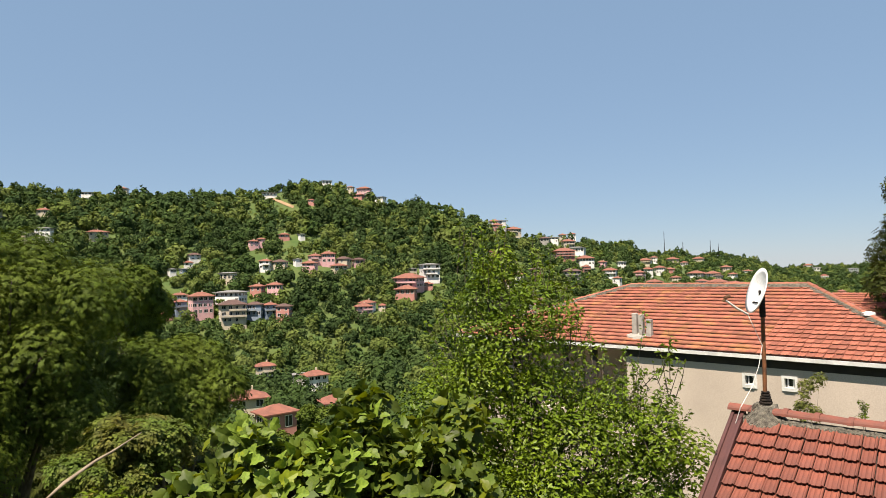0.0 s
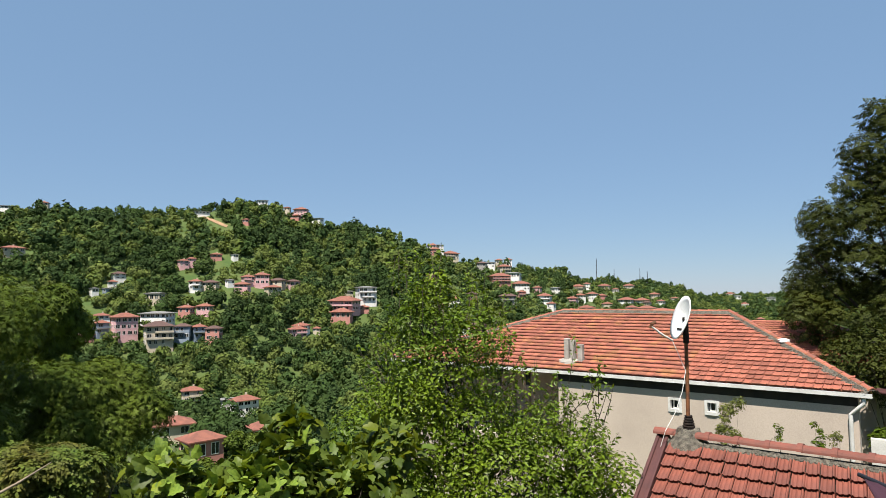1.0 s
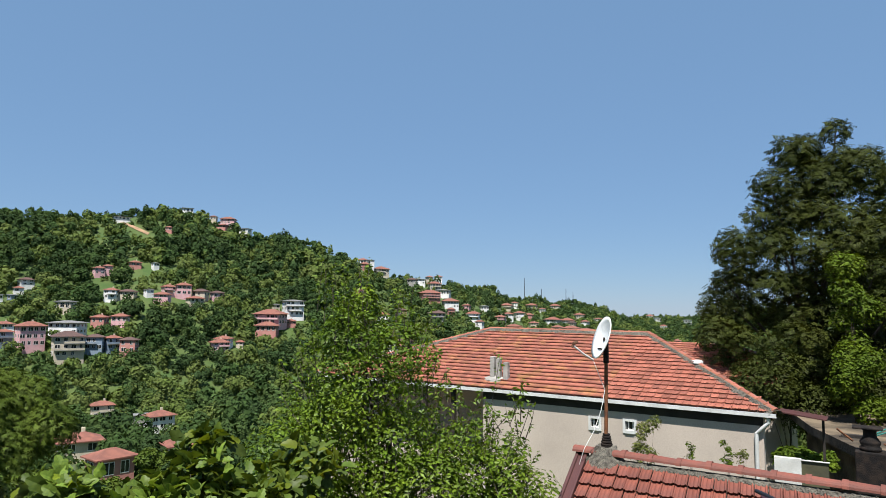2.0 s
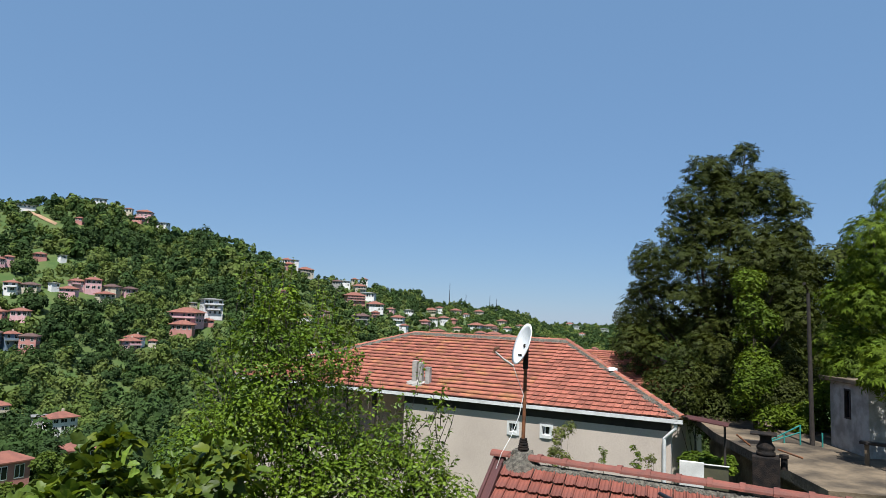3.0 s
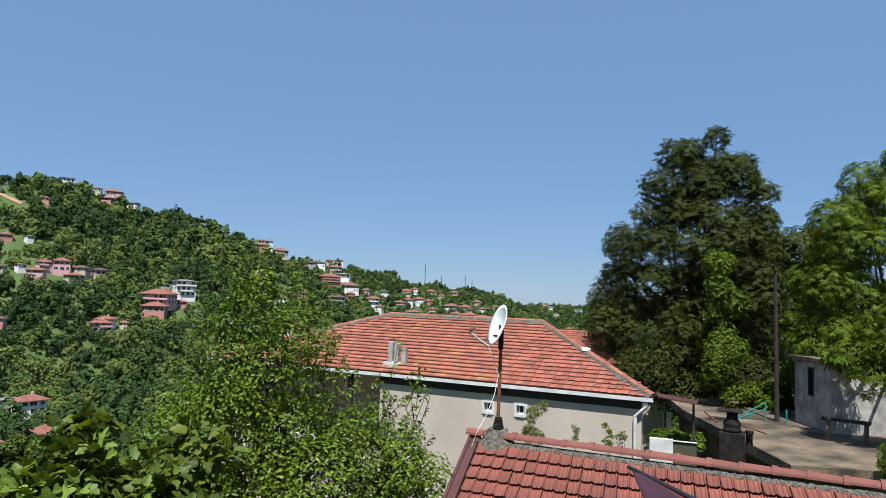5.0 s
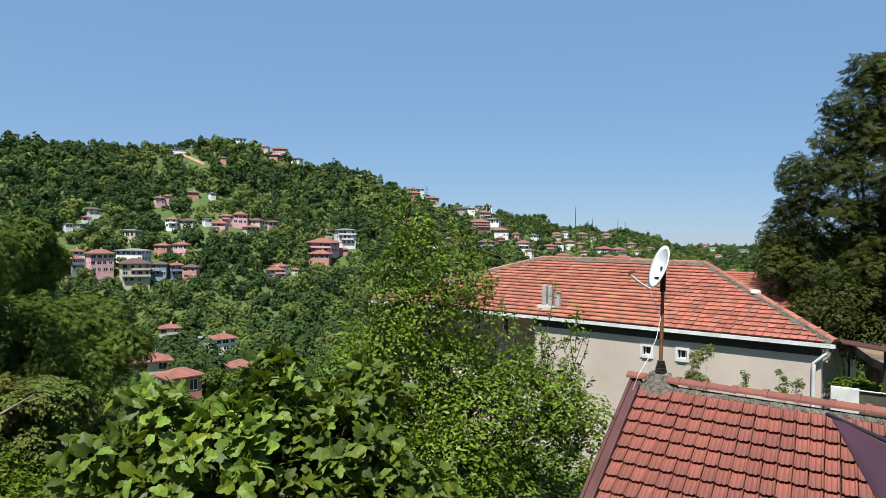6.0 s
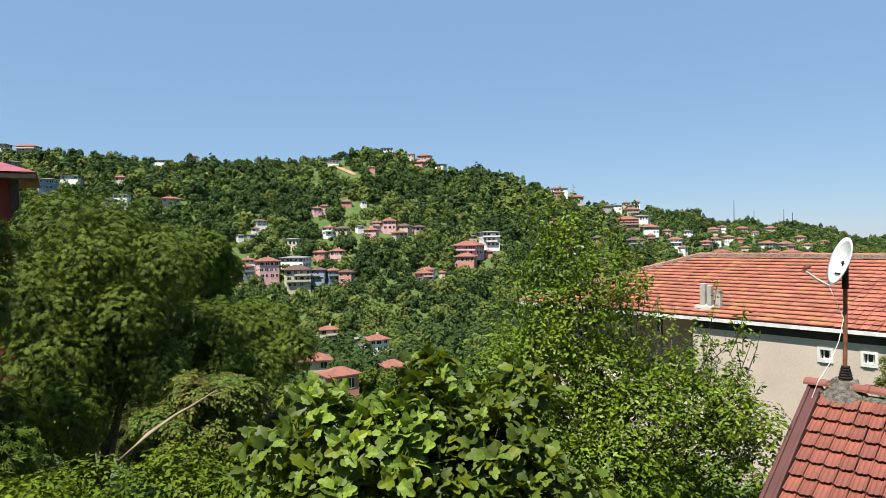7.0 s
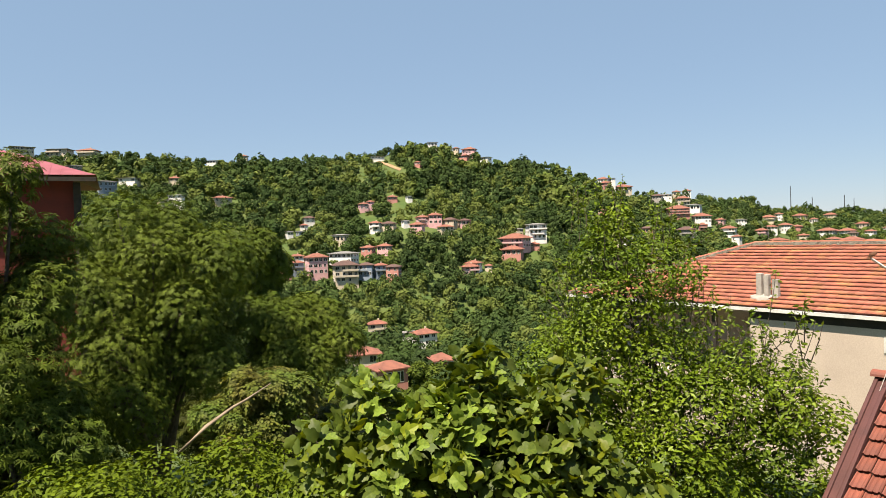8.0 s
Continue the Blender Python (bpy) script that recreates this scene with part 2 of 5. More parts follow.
BARE_WOOD = material("bare_pale_wood", (0.2280, 0.1800, 0.1320), (0.1800, 0.1380, 0.0960), 0.85, 6.0, 40.0, 0.4)
DRY_PANEL = material("olive_panel", (0.0840, 0.0780, 0.0420), (0.0600, 0.0570, 0.0360), 0.5, 2.0, 20.0, 0.1)
FIG_YOUNG = material("young_fig_leaf", (0.1702, 0.2070, 0.0149), (0.1383, 0.1811, 0.0129), 0.5, 5.0, 40.0, 0.1, per_object=0.3, through_light=0.35, gloss=0.25)
PURPLE = material("dark_purple_awning_cloth", (0.0450, 0.0132, 0.0270), (0.0360, 0.0108, 0.0228), 0.85, 5.0, 400.0, 0.2, through_light=0.15)

# The lie of the land: the height of the skyline and its distance, by bearing (degrees, to the right of ahead).
BEARING = [-180, -75, -60, -43, -36, -33, -30.6, -28.5, -26, -22, -19.5, -16.5, -14.1, -12.3, -9.5, -7.7, -6, -5, -3, -1, 0, 1.9, 4.4, 5.4, 6.9, 8.3, 11.5, 14.4, 16.1, 16.9, 17.5, 20, 21, 23, 25, 27.3, 29.6, 32, 45, 60, 75, 180]
SKYLINE = [6.25, 6.25, 6.85, 7.0, 7.2, 7.2, 7.0, 6.5, 6.7, 7.05, 7.1, 6.95, 7.5, 7.85, 7.9, 7.35, 6.8, 6.1, 6.05, 5.9, 5.6, 4.9, 4.15, 3.65, 3.1, 2.95, 2.4, 2.15, 2.1, 1.55, 1.2, 1.1, 0.75, 1.05, 0.5, -0.35, -0.2, -0.3, 1.1, 3.1, 4.1, 6.1]
TOP_AT = [390, 390, 416, 455, 481, 488, 493, 499, 507, 520, 525, 532, 541, 548, 557, 559, 559, 559, 559, 559, 559, 560, 572, 580, 592, 606, 654, 738, 790, 861, 970, 1059, 1088, 1135, 1170, 1235, 1267, 1300, 910, 520, 390, 390]
FOOT_AT = [78, 78, 169, 208, 221, 224, 227, 230, 234, 240, 243, 246, 247, 248, 253, 254, 254, 256, 258, 260, 260, 260, 260, 262, 265, 268, 278, 286, 291, 294, 298, 306, 309, 312, 312, 312, 312, 312, 260, 143, 78, 78]


def lie(x, y):
    """The ground's height at x, y (arrays or numbers), counted from eye level."""
    x, y = np.asarray(x, float), np.asarray(y, float)
    far, turn = np.hypot(x, y), np.degrees(np.arctan2(x, y))
    top, foot = np.interp(turn, BEARING, TOP_AT), np.interp(turn, BEARING, FOOT_AT)
    crest = top * np.tan(np.radians(np.interp(turn, BEARING, SKYLINE))) - 1.5
    ahead = np.clip(1.6 - np.abs(turn) / 55, 0, 1)
    low = -10 - 30 * ahead
    near = -8.5 + (low + 8.5) * np.clip((far - 14) / (foot - 14), 0, 1) ** 0.75
    s = np.clip((far - foot) / (top - foot), 0, 1)
    rise = low + (crest - low) * (0.85 * s + 0.15 * s * s * (3 - 2 * s))
    z = np.where(far < foot, near, rise)
    z = np.where(far > top, np.maximum(crest - (far - top) * 0.25, -70), z)
    bumps = 2.0 * np.sin(x * 0.045 + 1.3 * np.sin(y * 0.031)) * np.sin(y * 0.04 + 0.8) + 0.7 * np.sin(x * 0.13 + y * 0.05) * np.sin(y * 0.11)
    return z + bumps * np.clip((far - 40) / 100, 0, 1) * np.clip(1.5 - far / 1600, 0, 1)

# ---- the ground ----
def ground_sheet():
    turn = np.radians(np.unique(np.concatenate([np.arange(-180, 180, 6.0), np.arange(-66, 66, 0.75)])))
    far = np.concatenate([[3, 6, 10, 14, 18, 23, 28, 34, 40], np.geomspace(48, 1500, 110), [2000, 3000, 4500]])
    a, r = np.meshgrid(turn, far)
    x, y = r * np.sin(a), r * np.cos(a)
    z = lie(x, y)
    s = Shape()
    s.v = [tuple(p) for p in np.stack([x, y, z], -1).reshape(-1, 3)] + [(0, 0, -8.5)]
    n = len(turn)
    for i in range(len(far) - 1):
        s.f += [(i * n + j, i * n + (j + 1) % n, (i + 1) * n + (j + 1) % n, (i + 1) * n + j)[::-1] for j in range(n)]
    s.f += [(j, (j + 1) % n, len(s.v) - 1) for j in range(n)]
    return tagged(part("ground", s, GRASS, smooth=True), "green hillside and valley ground with grass and scrub", "ground", kind="structure")


ground_sheet()


HOUSE_SPOTS = []


def hill_house(x, y, z, wide, high, storeys, wall, roof, turn):
    """A house on the far slopes: body, hip roof with eaves, windows with frames, balconies with parapets."""
    deep = max(min(wide * 0.72, 9.5), 3.5)
    tone = {"red": "red-tiled", "brown": "brown", "grey": "grey"}[roof]
    h = thing("house", pose(x, y, z, 0, 0, turn), f"{wall} rendered village house with a {tone} hip roof", "house", "village houses on the slope")
    HOUSE_SPOTS.append((x, y, z, wide, high))
    rise = min(high * 0.36, deep * 0.27) if roof != "grey" else min(high * 0.16, deep * 0.1)
    tall = high - rise
    low = min(float(lie(x, y)) - z, 0) - 1.5
    part("wall", Shape().box(-wide / 2, -deep / 2, low, wide / 2, deep / 2, tall), WALLS[wall], h)
    o, cap = 0.07 * wide + 0.15, max(wide - deep, 0.4) / 2
    a, b = wide / 2 + o, deep / 2 + o
    r = Shape()
    r.face((-a, -b, tall), (a, -b, tall), (cap, 0, high), (-cap, 0, high)).face((a, b, tall), (-a, b, tall), (-cap, 0, high), (cap, 0, high))
    r.face((a, -b, tall), (a, b, tall), (cap, 0, high)).face((-a, b, tall), (-a, -b, tall), (-cap, 0, high))
    r.box(-a, -b, tall - 0.16, a, b, tall - 0.003)
    part("roof", r, ROOFS[roof], h)
    step = tall / storeys
    pick = random.Random(round(x * 7 + y * 3))
    count = max(2, round(wide / 2.5))
    balcony = pick.random() < 0.55 and wide > 5 and storeys > 1
    for s in range(storeys):
        for front, span, n in ((True, wide, count), (False, deep, max(1, round(deep / 2.8)))):
            for i in range(n):
                if pick.random() < 0.15:
                    continue
                c = (i + 0.5 + pick.uniform(-0.12, 0.12)) * span / n - span / 2
                w = min(pick.choice((0.5, 0.62, 0.8)), span / n * 0.36)
                z0, z1 = s * step + step * 0.3, s * step + step * 0.8
                for f in ((-1,) if front else (-1, 1)):
                    m = Matrix.Identity(4) if front else pose(0, 0, 0, 0, 0, 90 * f)
                    e = -deep / 2 if front else -wide / 2
                    win = part("window", Shape().box(c - w, e - 0.02, z0, c + w, e + 0.06, z1, m), GLASS_DARK, h)
                    fr = Shape().box(c - w - 0.06, e - 0.05, z0 - 0.09, c - w, e + 0.05, z1 + 0.09, m).box(c + w, e - 0.05, z0 - 0.09, c + w + 0.06, e + 0.05, z1 + 0.09, m)
                    fr.box(c - w, e - 0.05, z0 - 0.09, c + w, e + 0.05, z0, m).box(c - w, e - 0.05, z1, c + w, e + 0.05, z1 + 0.09, m).box(c - 0.04, e - 0.05, z0, c + 0.04, e + 0.03, z1, m)
                    part("frame", fr, WALLS["white"], win)
        if s and balcony:
            half = wide * pick.choice((0.5, 0.34))
            mid = pick.choice((-1, 0, 1)) * (wide / 2 - half)
            part("balcony", Shape().box(mid - half, -deep / 2 - 1.2, s * step - 0.14, mid + half, -deep / 2 - 0.052, s * step + 0.04), WALLS["grey"], h)
            part("parapet", Shape().box(mid - half, -deep / 2 - 1.2, s * step + 0.043, mid + half, -deep / 2 - 1.1, s * step + 0.75), WALLS[wall], h)
    if roof == "red" and wide > 5:
        part("chimney", Shape().box(cap * 0.4, 0.3, high - rise * 0.6, cap * 0.4 + 0.55, 0.85, high + 0.6), WALLS["cream"], h)
    return h


hill_house(-199, 324, 20.1, 7.1, 7.2, 3, 'white', 'grey', 12)
hill_house(-204, 320, 20.5, 5.6, 4.3, 2, 'cream', 'grey', 51)
hill_house(-190, 356, 24.0, 10.1, 3.9, 1, 'cream', 'red', 46)
hill_house(-219, 356, 36.7, 6.0, 3.9, 1, 'cream', 'red', 12)
hill_house(-224, 454, 62.0, 7.2, 3.2, 1, 'cream', 'red', 14)
hill_house(-135, 352, 10.0, 6.0, 3.9, 2, 'white', 'brown', 39)
hill_house(-135, 344, 6.5, 4.0, 2.9, 1, 'white', 'red', 29)
hill_house(-132, 331, 2.5, 3.2, 2.8, 1, 'blue', 'grey', 47)
hill_house(-137, 328, 2.7, 3.2, 2.6, 1, 'white', 'grey', 41)
hill_house(-109, 329, -1.7, 7.2, 4.5, 1, 'cream', 'grey', -10)
hill_house(-108, 289, -16.0, 9.0, 9.9, 3, 'pink', 'red', 38)
hill_house(-99, 303, -11.6, 11.7, 5.7, 2, 'white', 'grey', -10)
hill_house(-93, 286, -19.8, 10.6, 10.1, 3, 'cream', 'brown', 26)
hill_house(-86, 296, -17.8, 6.3, 6.6, 2, 'blue', 'brown', 4)
hill_house(-80, 299, -17.9, 5.5, 6.1, 2, 'blue', 'red', 33)
hill_house(-73, 297, -19.0, 6.1, 6.6, 2, 'brick', 'brown', -6)
hill_house(-122, 284, -15.1, 4.9, 5.5, 2, 'blue', 'red', 3)
hill_house(-117, 288, -14.8, 5.1, 5.6, 2, 'blue', 'red', 47)
hill_house(-122, 300, -9.2, 6.3, 2.8, 1, 'white', 'red', 30)
hill_house(-120, 281, -16.4, 4.9, 2.6, 1, 'brick', 'red', 41)
hill_house(-112, 384, 17.8, 5.2, 4.3, 2, 'pink', 'red', 34)
hill_house(-109, 389, 19.1, 4.7, 4.4, 2, 'pink', 'red', 24)
hill_house(-99, 405, 23.9, 6.2, 3.2, 1, 'brick', 'red', 22)
hill_house(-88, 405, 23.7, 3.2, 2.6, 1, 'white', 'grey', 37)
hill_house(-96, 351, 4.2, 5.7, 5.4, 2, 'white', 'red', -5)
hill_house(-89, 354, 5.6, 7.4, 3.6, 1, 'cream', 'brown', -6)
hill_house(-80, 357, 7.0, 3.6, 2.6, 1, 'white', 'grey', 38)
hill_house(-72, 351, 3.3, 7.0, 4.8, 2, 'pink', 'red', -8)
hill_house(-72, 365, 7.6, 6.3, 4.7, 2, 'pink', 'red', 29)
hill_house(-65, 367, 6.8, 7.3, 6.7, 2, 'pink', 'red', 18)
hill_house(-58, 361, 3.0, 7.5, 3.4, 1, 'cream', 'red', 34)
hill_house(-57, 372, 6.1, 7.4, 4.5, 1, 'cream', 'brown', -19)
hill_house(-49, 376, 5.6, 6.1, 4.2, 1, 'pink', 'brown', 32)
hill_house(-91, 318, -7.5, 6.0, 4.1, 1, 'brick', 'red', -12)
hill_house(-83, 320, -6.9, 6.4, 4.1, 1, 'pink', 'red', -5)
hill_house(-39, 315, -19.0, 7.3, 5.1, 2, 'pink', 'red', 25)
hill_house(-38, 322, -16.4, 6.8, 3.8, 1, 'white', 'red', -21)
hill_house(-31, 326, -17.3, 3.4, 2.6, 1, 'cream', 'red', -6)
hill_house(-19, 358, -7.9, 14.0, 8.0, 2, 'pink', 'red', -25)
hill_house(-20, 347, -11.7, 10.3, 5.4, 1, 'brick', 'red', -9)
hill_house(-9, 363, -7.9, 5.8, 2.8, 1, 'brick', 'red', 9)
hill_house(-8, 372, -3.5, 10.2, 9.0, 3, 'white', 'grey', 19)
hill_house(-18, 379, 0.5, 4.2, 2.6, 1, 'cream', 'grey', 28)
hill_house(-66, 239, -36.6, 6.4, 5.5, 2, 'cream', 'red', 23)
hill_house(-41, 205, -34.8, 6.8, 5.2, 2, 'white', 'red', 36)
hill_house(-47, 209, -35.1, 3.8, 4.2, 2, 'grey', 'grey', 21)
hill_house(-36, 119, -23.9, 6.0, 3.4, 1, 'cream', 'red', 25)
hill_house(-24, 92, -21.7, 4.6, 3.8, 1, 'brick', 'red', 40)
hill_house(-18, 103, -21.4, 3.2, 2.6, 1, 'brick', 'red', 28)
hill_house(-97, 547, 75.8, 7.8, 4.4, 1, 'white', 'grey', 18)
hill_house(-77, 550, 70.8, 4.9, 4.4, 1, 'cream', 'red', -12)
hill_house(-66, 553, 67.2, 10.8, 7.8, 3, 'pink', 'red', -5)
hill_house(-68, 531, 62.6, 9.3, 3.8, 1, 'brick', 'red', -21)
hill_house(-53, 556, 62.5, 9.0, 4.0, 1, 'white', 'grey', -23)
hill_house(-96, 478, 53.3, 4.5, 3.4, 1, 'brick', 'red', -9)
hill_house(-132, 496, 61.6, 10.2, 2.6, 1, 'white', 'grey', 23)
hill_house(-239, 437, 57.4, 6.6, 2.6, 1, 'white', 'grey', 9)
hill_house(46, 571, 40.6, 8.1, 5.1, 1, 'white', 'red', -17)
hill_house(53, 576, 41.0, 6.0, 4.2, 1, 'white', 'grey', 20)
hill_house(47, 560, 35.0, 8.6, 6.5, 2, 'brick', 'red', 3)
hill_house(63, 581, 31.9, 12.6, 7.7, 2, 'cream', 'red', 19)
hill_house(89, 563, 20.6, 8.0, 8.5, 2, 'grey', 'brown', -21)
hill_house(100, 588, 24.7, 8.6, 5.3, 2, 'white', 'grey', -2)
hill_house(116, 628, 29.8, 6.3, 5.1, 1, 'cream', 'red', 8)
hill_house(127, 638, 30.9, 7.3, 5.2, 1, 'white', 'red', -3)
hill_house(111, 575, 19.3, 10.1, 7.7, 2, 'cream', 'red', 7)
hill_house(115, 554, 13.9, 12.2, 5.5, 1, 'white', 'grey', -24)
hill_house(97, 521, 8.8, 15.0, 8.7, 3, 'brick', 'red', 7)
hill_house(114, 521, 3.2, 11.9, 7.8, 2, 'white', 'red', 6)
hill_house(89, 450, -6.4, 11.1, 7.5, 2, 'grey', 'brown', -3)
hill_house(110, 500, -2.2, 5.6, 5.3, 2, 'brick', 'red', 6)
hill_house(131, 534, 2.5, 6.0, 4.3, 1, 'pink', 'red', -34)
hill_house(126, 491, -6.2, 9.6, 6.9, 2, 'white', 'red', -26)
hill_house(150, 548, 1.9, 6.9, 4.0, 1, 'white', 'grey', 10)
hill_house(124, 464, -10.6, 5.4, 4.9, 1, 'white', 'red', -43)
hill_house(217, 697, 4.0, 12.3, 6.4, 2, 'cream', 'red', -29)
hill_house(247, 761, 5.8, 7.9, 7.6, 2, 'white', 'red', 0)
hill_house(191, 609, -7.2, 8.7, 7.6, 2, 'white', 'red', 8)
hill_house(220, 661, -6.5, 10.0, 8.3, 2, 'white', 'red', 7)
hill_house(163, 541, -8.4, 8.2, 6.3, 2, 'pink', 'red', -37)
hill_house(282, 799, 5.0, 12.3, 7.3, 1, 'cream', 'red', 6)
hill_house(292, 786, 0.3, 7.8, 6.5, 1, 'white', 'red', -32)
hill_house(182, 563, -15.4, 12.5, 5.1, 1, 'cream', 'red', 0)
hill_house(217, 608, -12.1, 8.5, 3.9, 1, 'cream', 'red', -2)
hill_house(235, 674, -6.4, 8.4, 6.1, 1, 'brick', 'red', -1)
hill_house(251, 645, -12.0, 13.6, 8.1, 2, 'white', 'red', -49)
hill_house(263, 635, -11.6, 12.0, 6.9, 2, 'white', 'red', 2)
hill_house(232, 584, -16.5, 9.2, 5.3, 1, 'white', 'red', 3)
hill_house(238, 565, -17.7, 13.8, 6.6, 2, 'white', 'red', -43)
hill_house(320, 736, -6.1, 10.2, 6.8, 1, 'cream', 'red', 2)
hill_house(254, 569, -17.6, 14.4, 4.1, 1, 'brick', 'red', -6)
hill_house(341, 867, 5.9, 12.8, 7.2, 1, 'cream', 'red', -33)
hill_house(358, 764, -8.7, 9.4, 3.7, 1, 'white', 'red', -37)
hill_house(261, 618, -13.9, 7.0, 6.2, 1, 'cream', 'brown', -51)
hill_house(288, 647, -11.0, 7.4, 4.2, 1, 'white', 'red', -52)
hill_house(593, 1056, -6.9, 12.0, 7.1, 2, 'white', 'red', -21)
hill_house(557, 969, -11.3, 9.4, 6.5, 1, 'white', 'grey', -5)
hill_house(454, 775, -17.8, 7.9, 5.1, 2, 'white', 'red', -22)
hill_house(563, 893, -14.4, 10.5, 7.5, 2, 'white', 'grey', -60)
hill_house(355, 581, -28.0, 6.5, 4.3, 1, 'brick', 'red', -43)
hill_house(35, 449, 9.8, 4.5, 4.9, 2, 'brick', 'red', -32)
hill_house(46, 404, -8.7, 6.6, 7.8, 2, 'white', 'red', 2)
hill_house(42, 332, -23.1, 6.9, 6.1, 2, 'white', 'grey', -27)
hill_house(53, 357, -19.9, 8.9, 5.4, 2, 'brick', 'brown', -36)
hill_house(38, 391, -9.3, 3.5, 4.2, 1, 'cream', 'red', -18)
hill_house(61, 431, -3.1, 6.5, 5.1, 1, 'brick', 'brown', 0)
hill_house(-307, 340, 56.5, 11.5, 4.7, 2, 'cream', 'grey', 50)
hill_house(-298, 360, 57.0, 12.0, 4.9, 2, 'cream', 'grey', 12)
hill_house(-288, 373, 58.4, 10.8, 4.7, 2, 'cream', 'red', 10)
hill_house(-267, 334, 42.4, 8.7, 5.1, 2, 'grey', 'grey', 57)
hill_house(-232, 312, 28.9, 9.1, 6.3, 2, 'blue', 'grey', 55)
hill_house(-234, 335, 36.2, 9.2, 2.6, 1, 'white', 'grey', 7)


# a bare earth track cut into the slope below the summit
TRACK = [(-134.6, 498.1), (-122.1, 479.7), (-113.9, 471.4), (-106.6, 466.0)]
EARTH = material("bare_ochre_earth", (0.3200, 0.2000, 0.1100), (0.2300, 0.1500, 0.0850), 0.95, 0.3, 3.0, 0.6)
cut = Shape()
for (x0, y0), (x1, y1) in zip(TRACK, TRACK[1:]):
    corners = []
    for x, y, k in ((x0, y0, -1), (x1, y1, -1), (x1, y1, 1), (x0, y0, 1)):
        yy = y + 2.6 * k
        corners.append((x, yy, float(lie(x, yy)) + 0.5))
    cut.face(*corners)
    HOUSE_SPOTS.append(((x0 + x1) / 2, (y0 + y1) / 2, corners[0][2], 9.0, 0.5))
tagged(part("earth_track", cut.weld(), EARTH), "bare ochre earth track cut into the wooded slope", "track", kind="structure")

# ---- woodland on the slopes ----
def tree_kinds(rng, count, n):
    """Crowns of leaf clumps, of unit radius, standing on z = 0: places and normals. Each is a heap of round boughs."""
    kinds = []
    for k in range(count):
        m = int(rng.integers(9, 15))
        c = rng.normal(size=(m, 3))
        c /= np.linalg.norm(c, axis=1, keepdims=True)
        c *= rng.uniform(0.35, 0.72, (m, 1))
        c[:, 2] = c[:, 2] * 0.85 + 0.1
        r = rng.uniform(0.26, 0.46, m)
        pick = rng.choice(m, n * 3, p=r ** 2 / (r ** 2).sum())
        d = rng.normal(size=(n * 3, 3))
        d /= np.linalg.norm(d, axis=1, keepdims=True)
        p = c[pick] + d * (r[pick] * rng.uniform(0.8, 1.08, n * 3))[:, None]
        gap = np.linalg.norm(p[:, None] - c[None], axis=2) / r[None]
        gap[np.arange(n * 3), pick] = 9
        good = (gap.min(1) > 0.8) & ((d[:, 2] > -0.45) | (rng.uniform(size=n * 3) < 0.25))
        p, d = p[good][:n], d[good][:n]
        kinds.append((p * (1, 1, 1.0 if k % 7 < 5 else 1.7) + (0, 0, 0.8), d + p * 0.3 + (0, 0, 0.15)))
    return kinds


def scatter(rng, step, low, high):
    xs, ys = np.meshgrid(np.arange(-640, 760, step), np.arange(60, 1300, step))
    at = np.stack([xs.ravel(), ys.ravel()], 1) + rng.uniform(-0.46 * step, 0.46 * step, (xs.size, 2))
    far, turn = np.hypot(*at.T), np.degrees(np.arctan2(at[:, 0], at[:, 1]))
    top = np.interp(turn, BEARING, TOP_AT)
    size = rng.uniform(low, high, len(at)) * np.clip((far / 330) ** 0.3, 0.75, 1.5)
    size *= np.clip((top + 25 - far) / 60, 0.62, 1)
    size *= np.where(rng.uniform(size=len(at)) < 0.12, 1.35, 1) * np.where((turn > 6) & (far > 430), 0.72, 1)
    return at, far, (turn > -50) & (turn < 42) & (far < top + 12) & (far > 75), size, lie(*at.T) - 0.4


def clear_of_houses(at, far, z, size, keep):
    """No tree stands in a house or close below it, hiding it from the balcony's side of the valley."""
    for hx, hy, hz, wide, high in HOUSE_SPOTS:
        d = math.hypot(hx, hy)
        along = (at[:, 0] * hx + at[:, 1] * hy) / d
        side = np.abs(at[:, 0] * hy - at[:, 1] * hx) / d
        keep &= ~((side < wide * 0.5 + size * 0.5) & (np.abs(along - d) < wide * 0.42 + size * 0.5))
        tall = (z + 1.75 * size) / far > (hz + 0.36 * high) / d
        keep &= ~((side < wide * 0.42 * along / d + size * 0.55) & (along < d) & tall)
    return keep


def plant(rng, kinds, at, z, size, leaf, which):
    P, N, S, W = [], [], [], []
    for (x, y), zz, s, w in zip(at, z, size, which):
        place, normal = kinds[rng.integers(0, len(kinds))]
        a = rng.uniform(0, 6.28)
        m = np.array([[math.cos(a), -math.sin(a), 0], [math.sin(a), math.cos(a), 0], [0, 0, 1]])
        P.append(place @ m.T * s + (x, y, zz))
        N.append(normal @ m.T)
        S.append(np.full(len(place), s * leaf))
        W.append(np.full(len(place), w))
    return [np.concatenate(q) for q in (P, N, S, W)]


def tones(rng, at):
    return np.clip(np.round(1.2 + 1.1 * np.sin(at[:, 0] * 0.05 + 1.7) * np.sin(at[:, 1] * 0.045) + rng.normal(size=len(at)) * 0.75), 0, 3).astype(int)


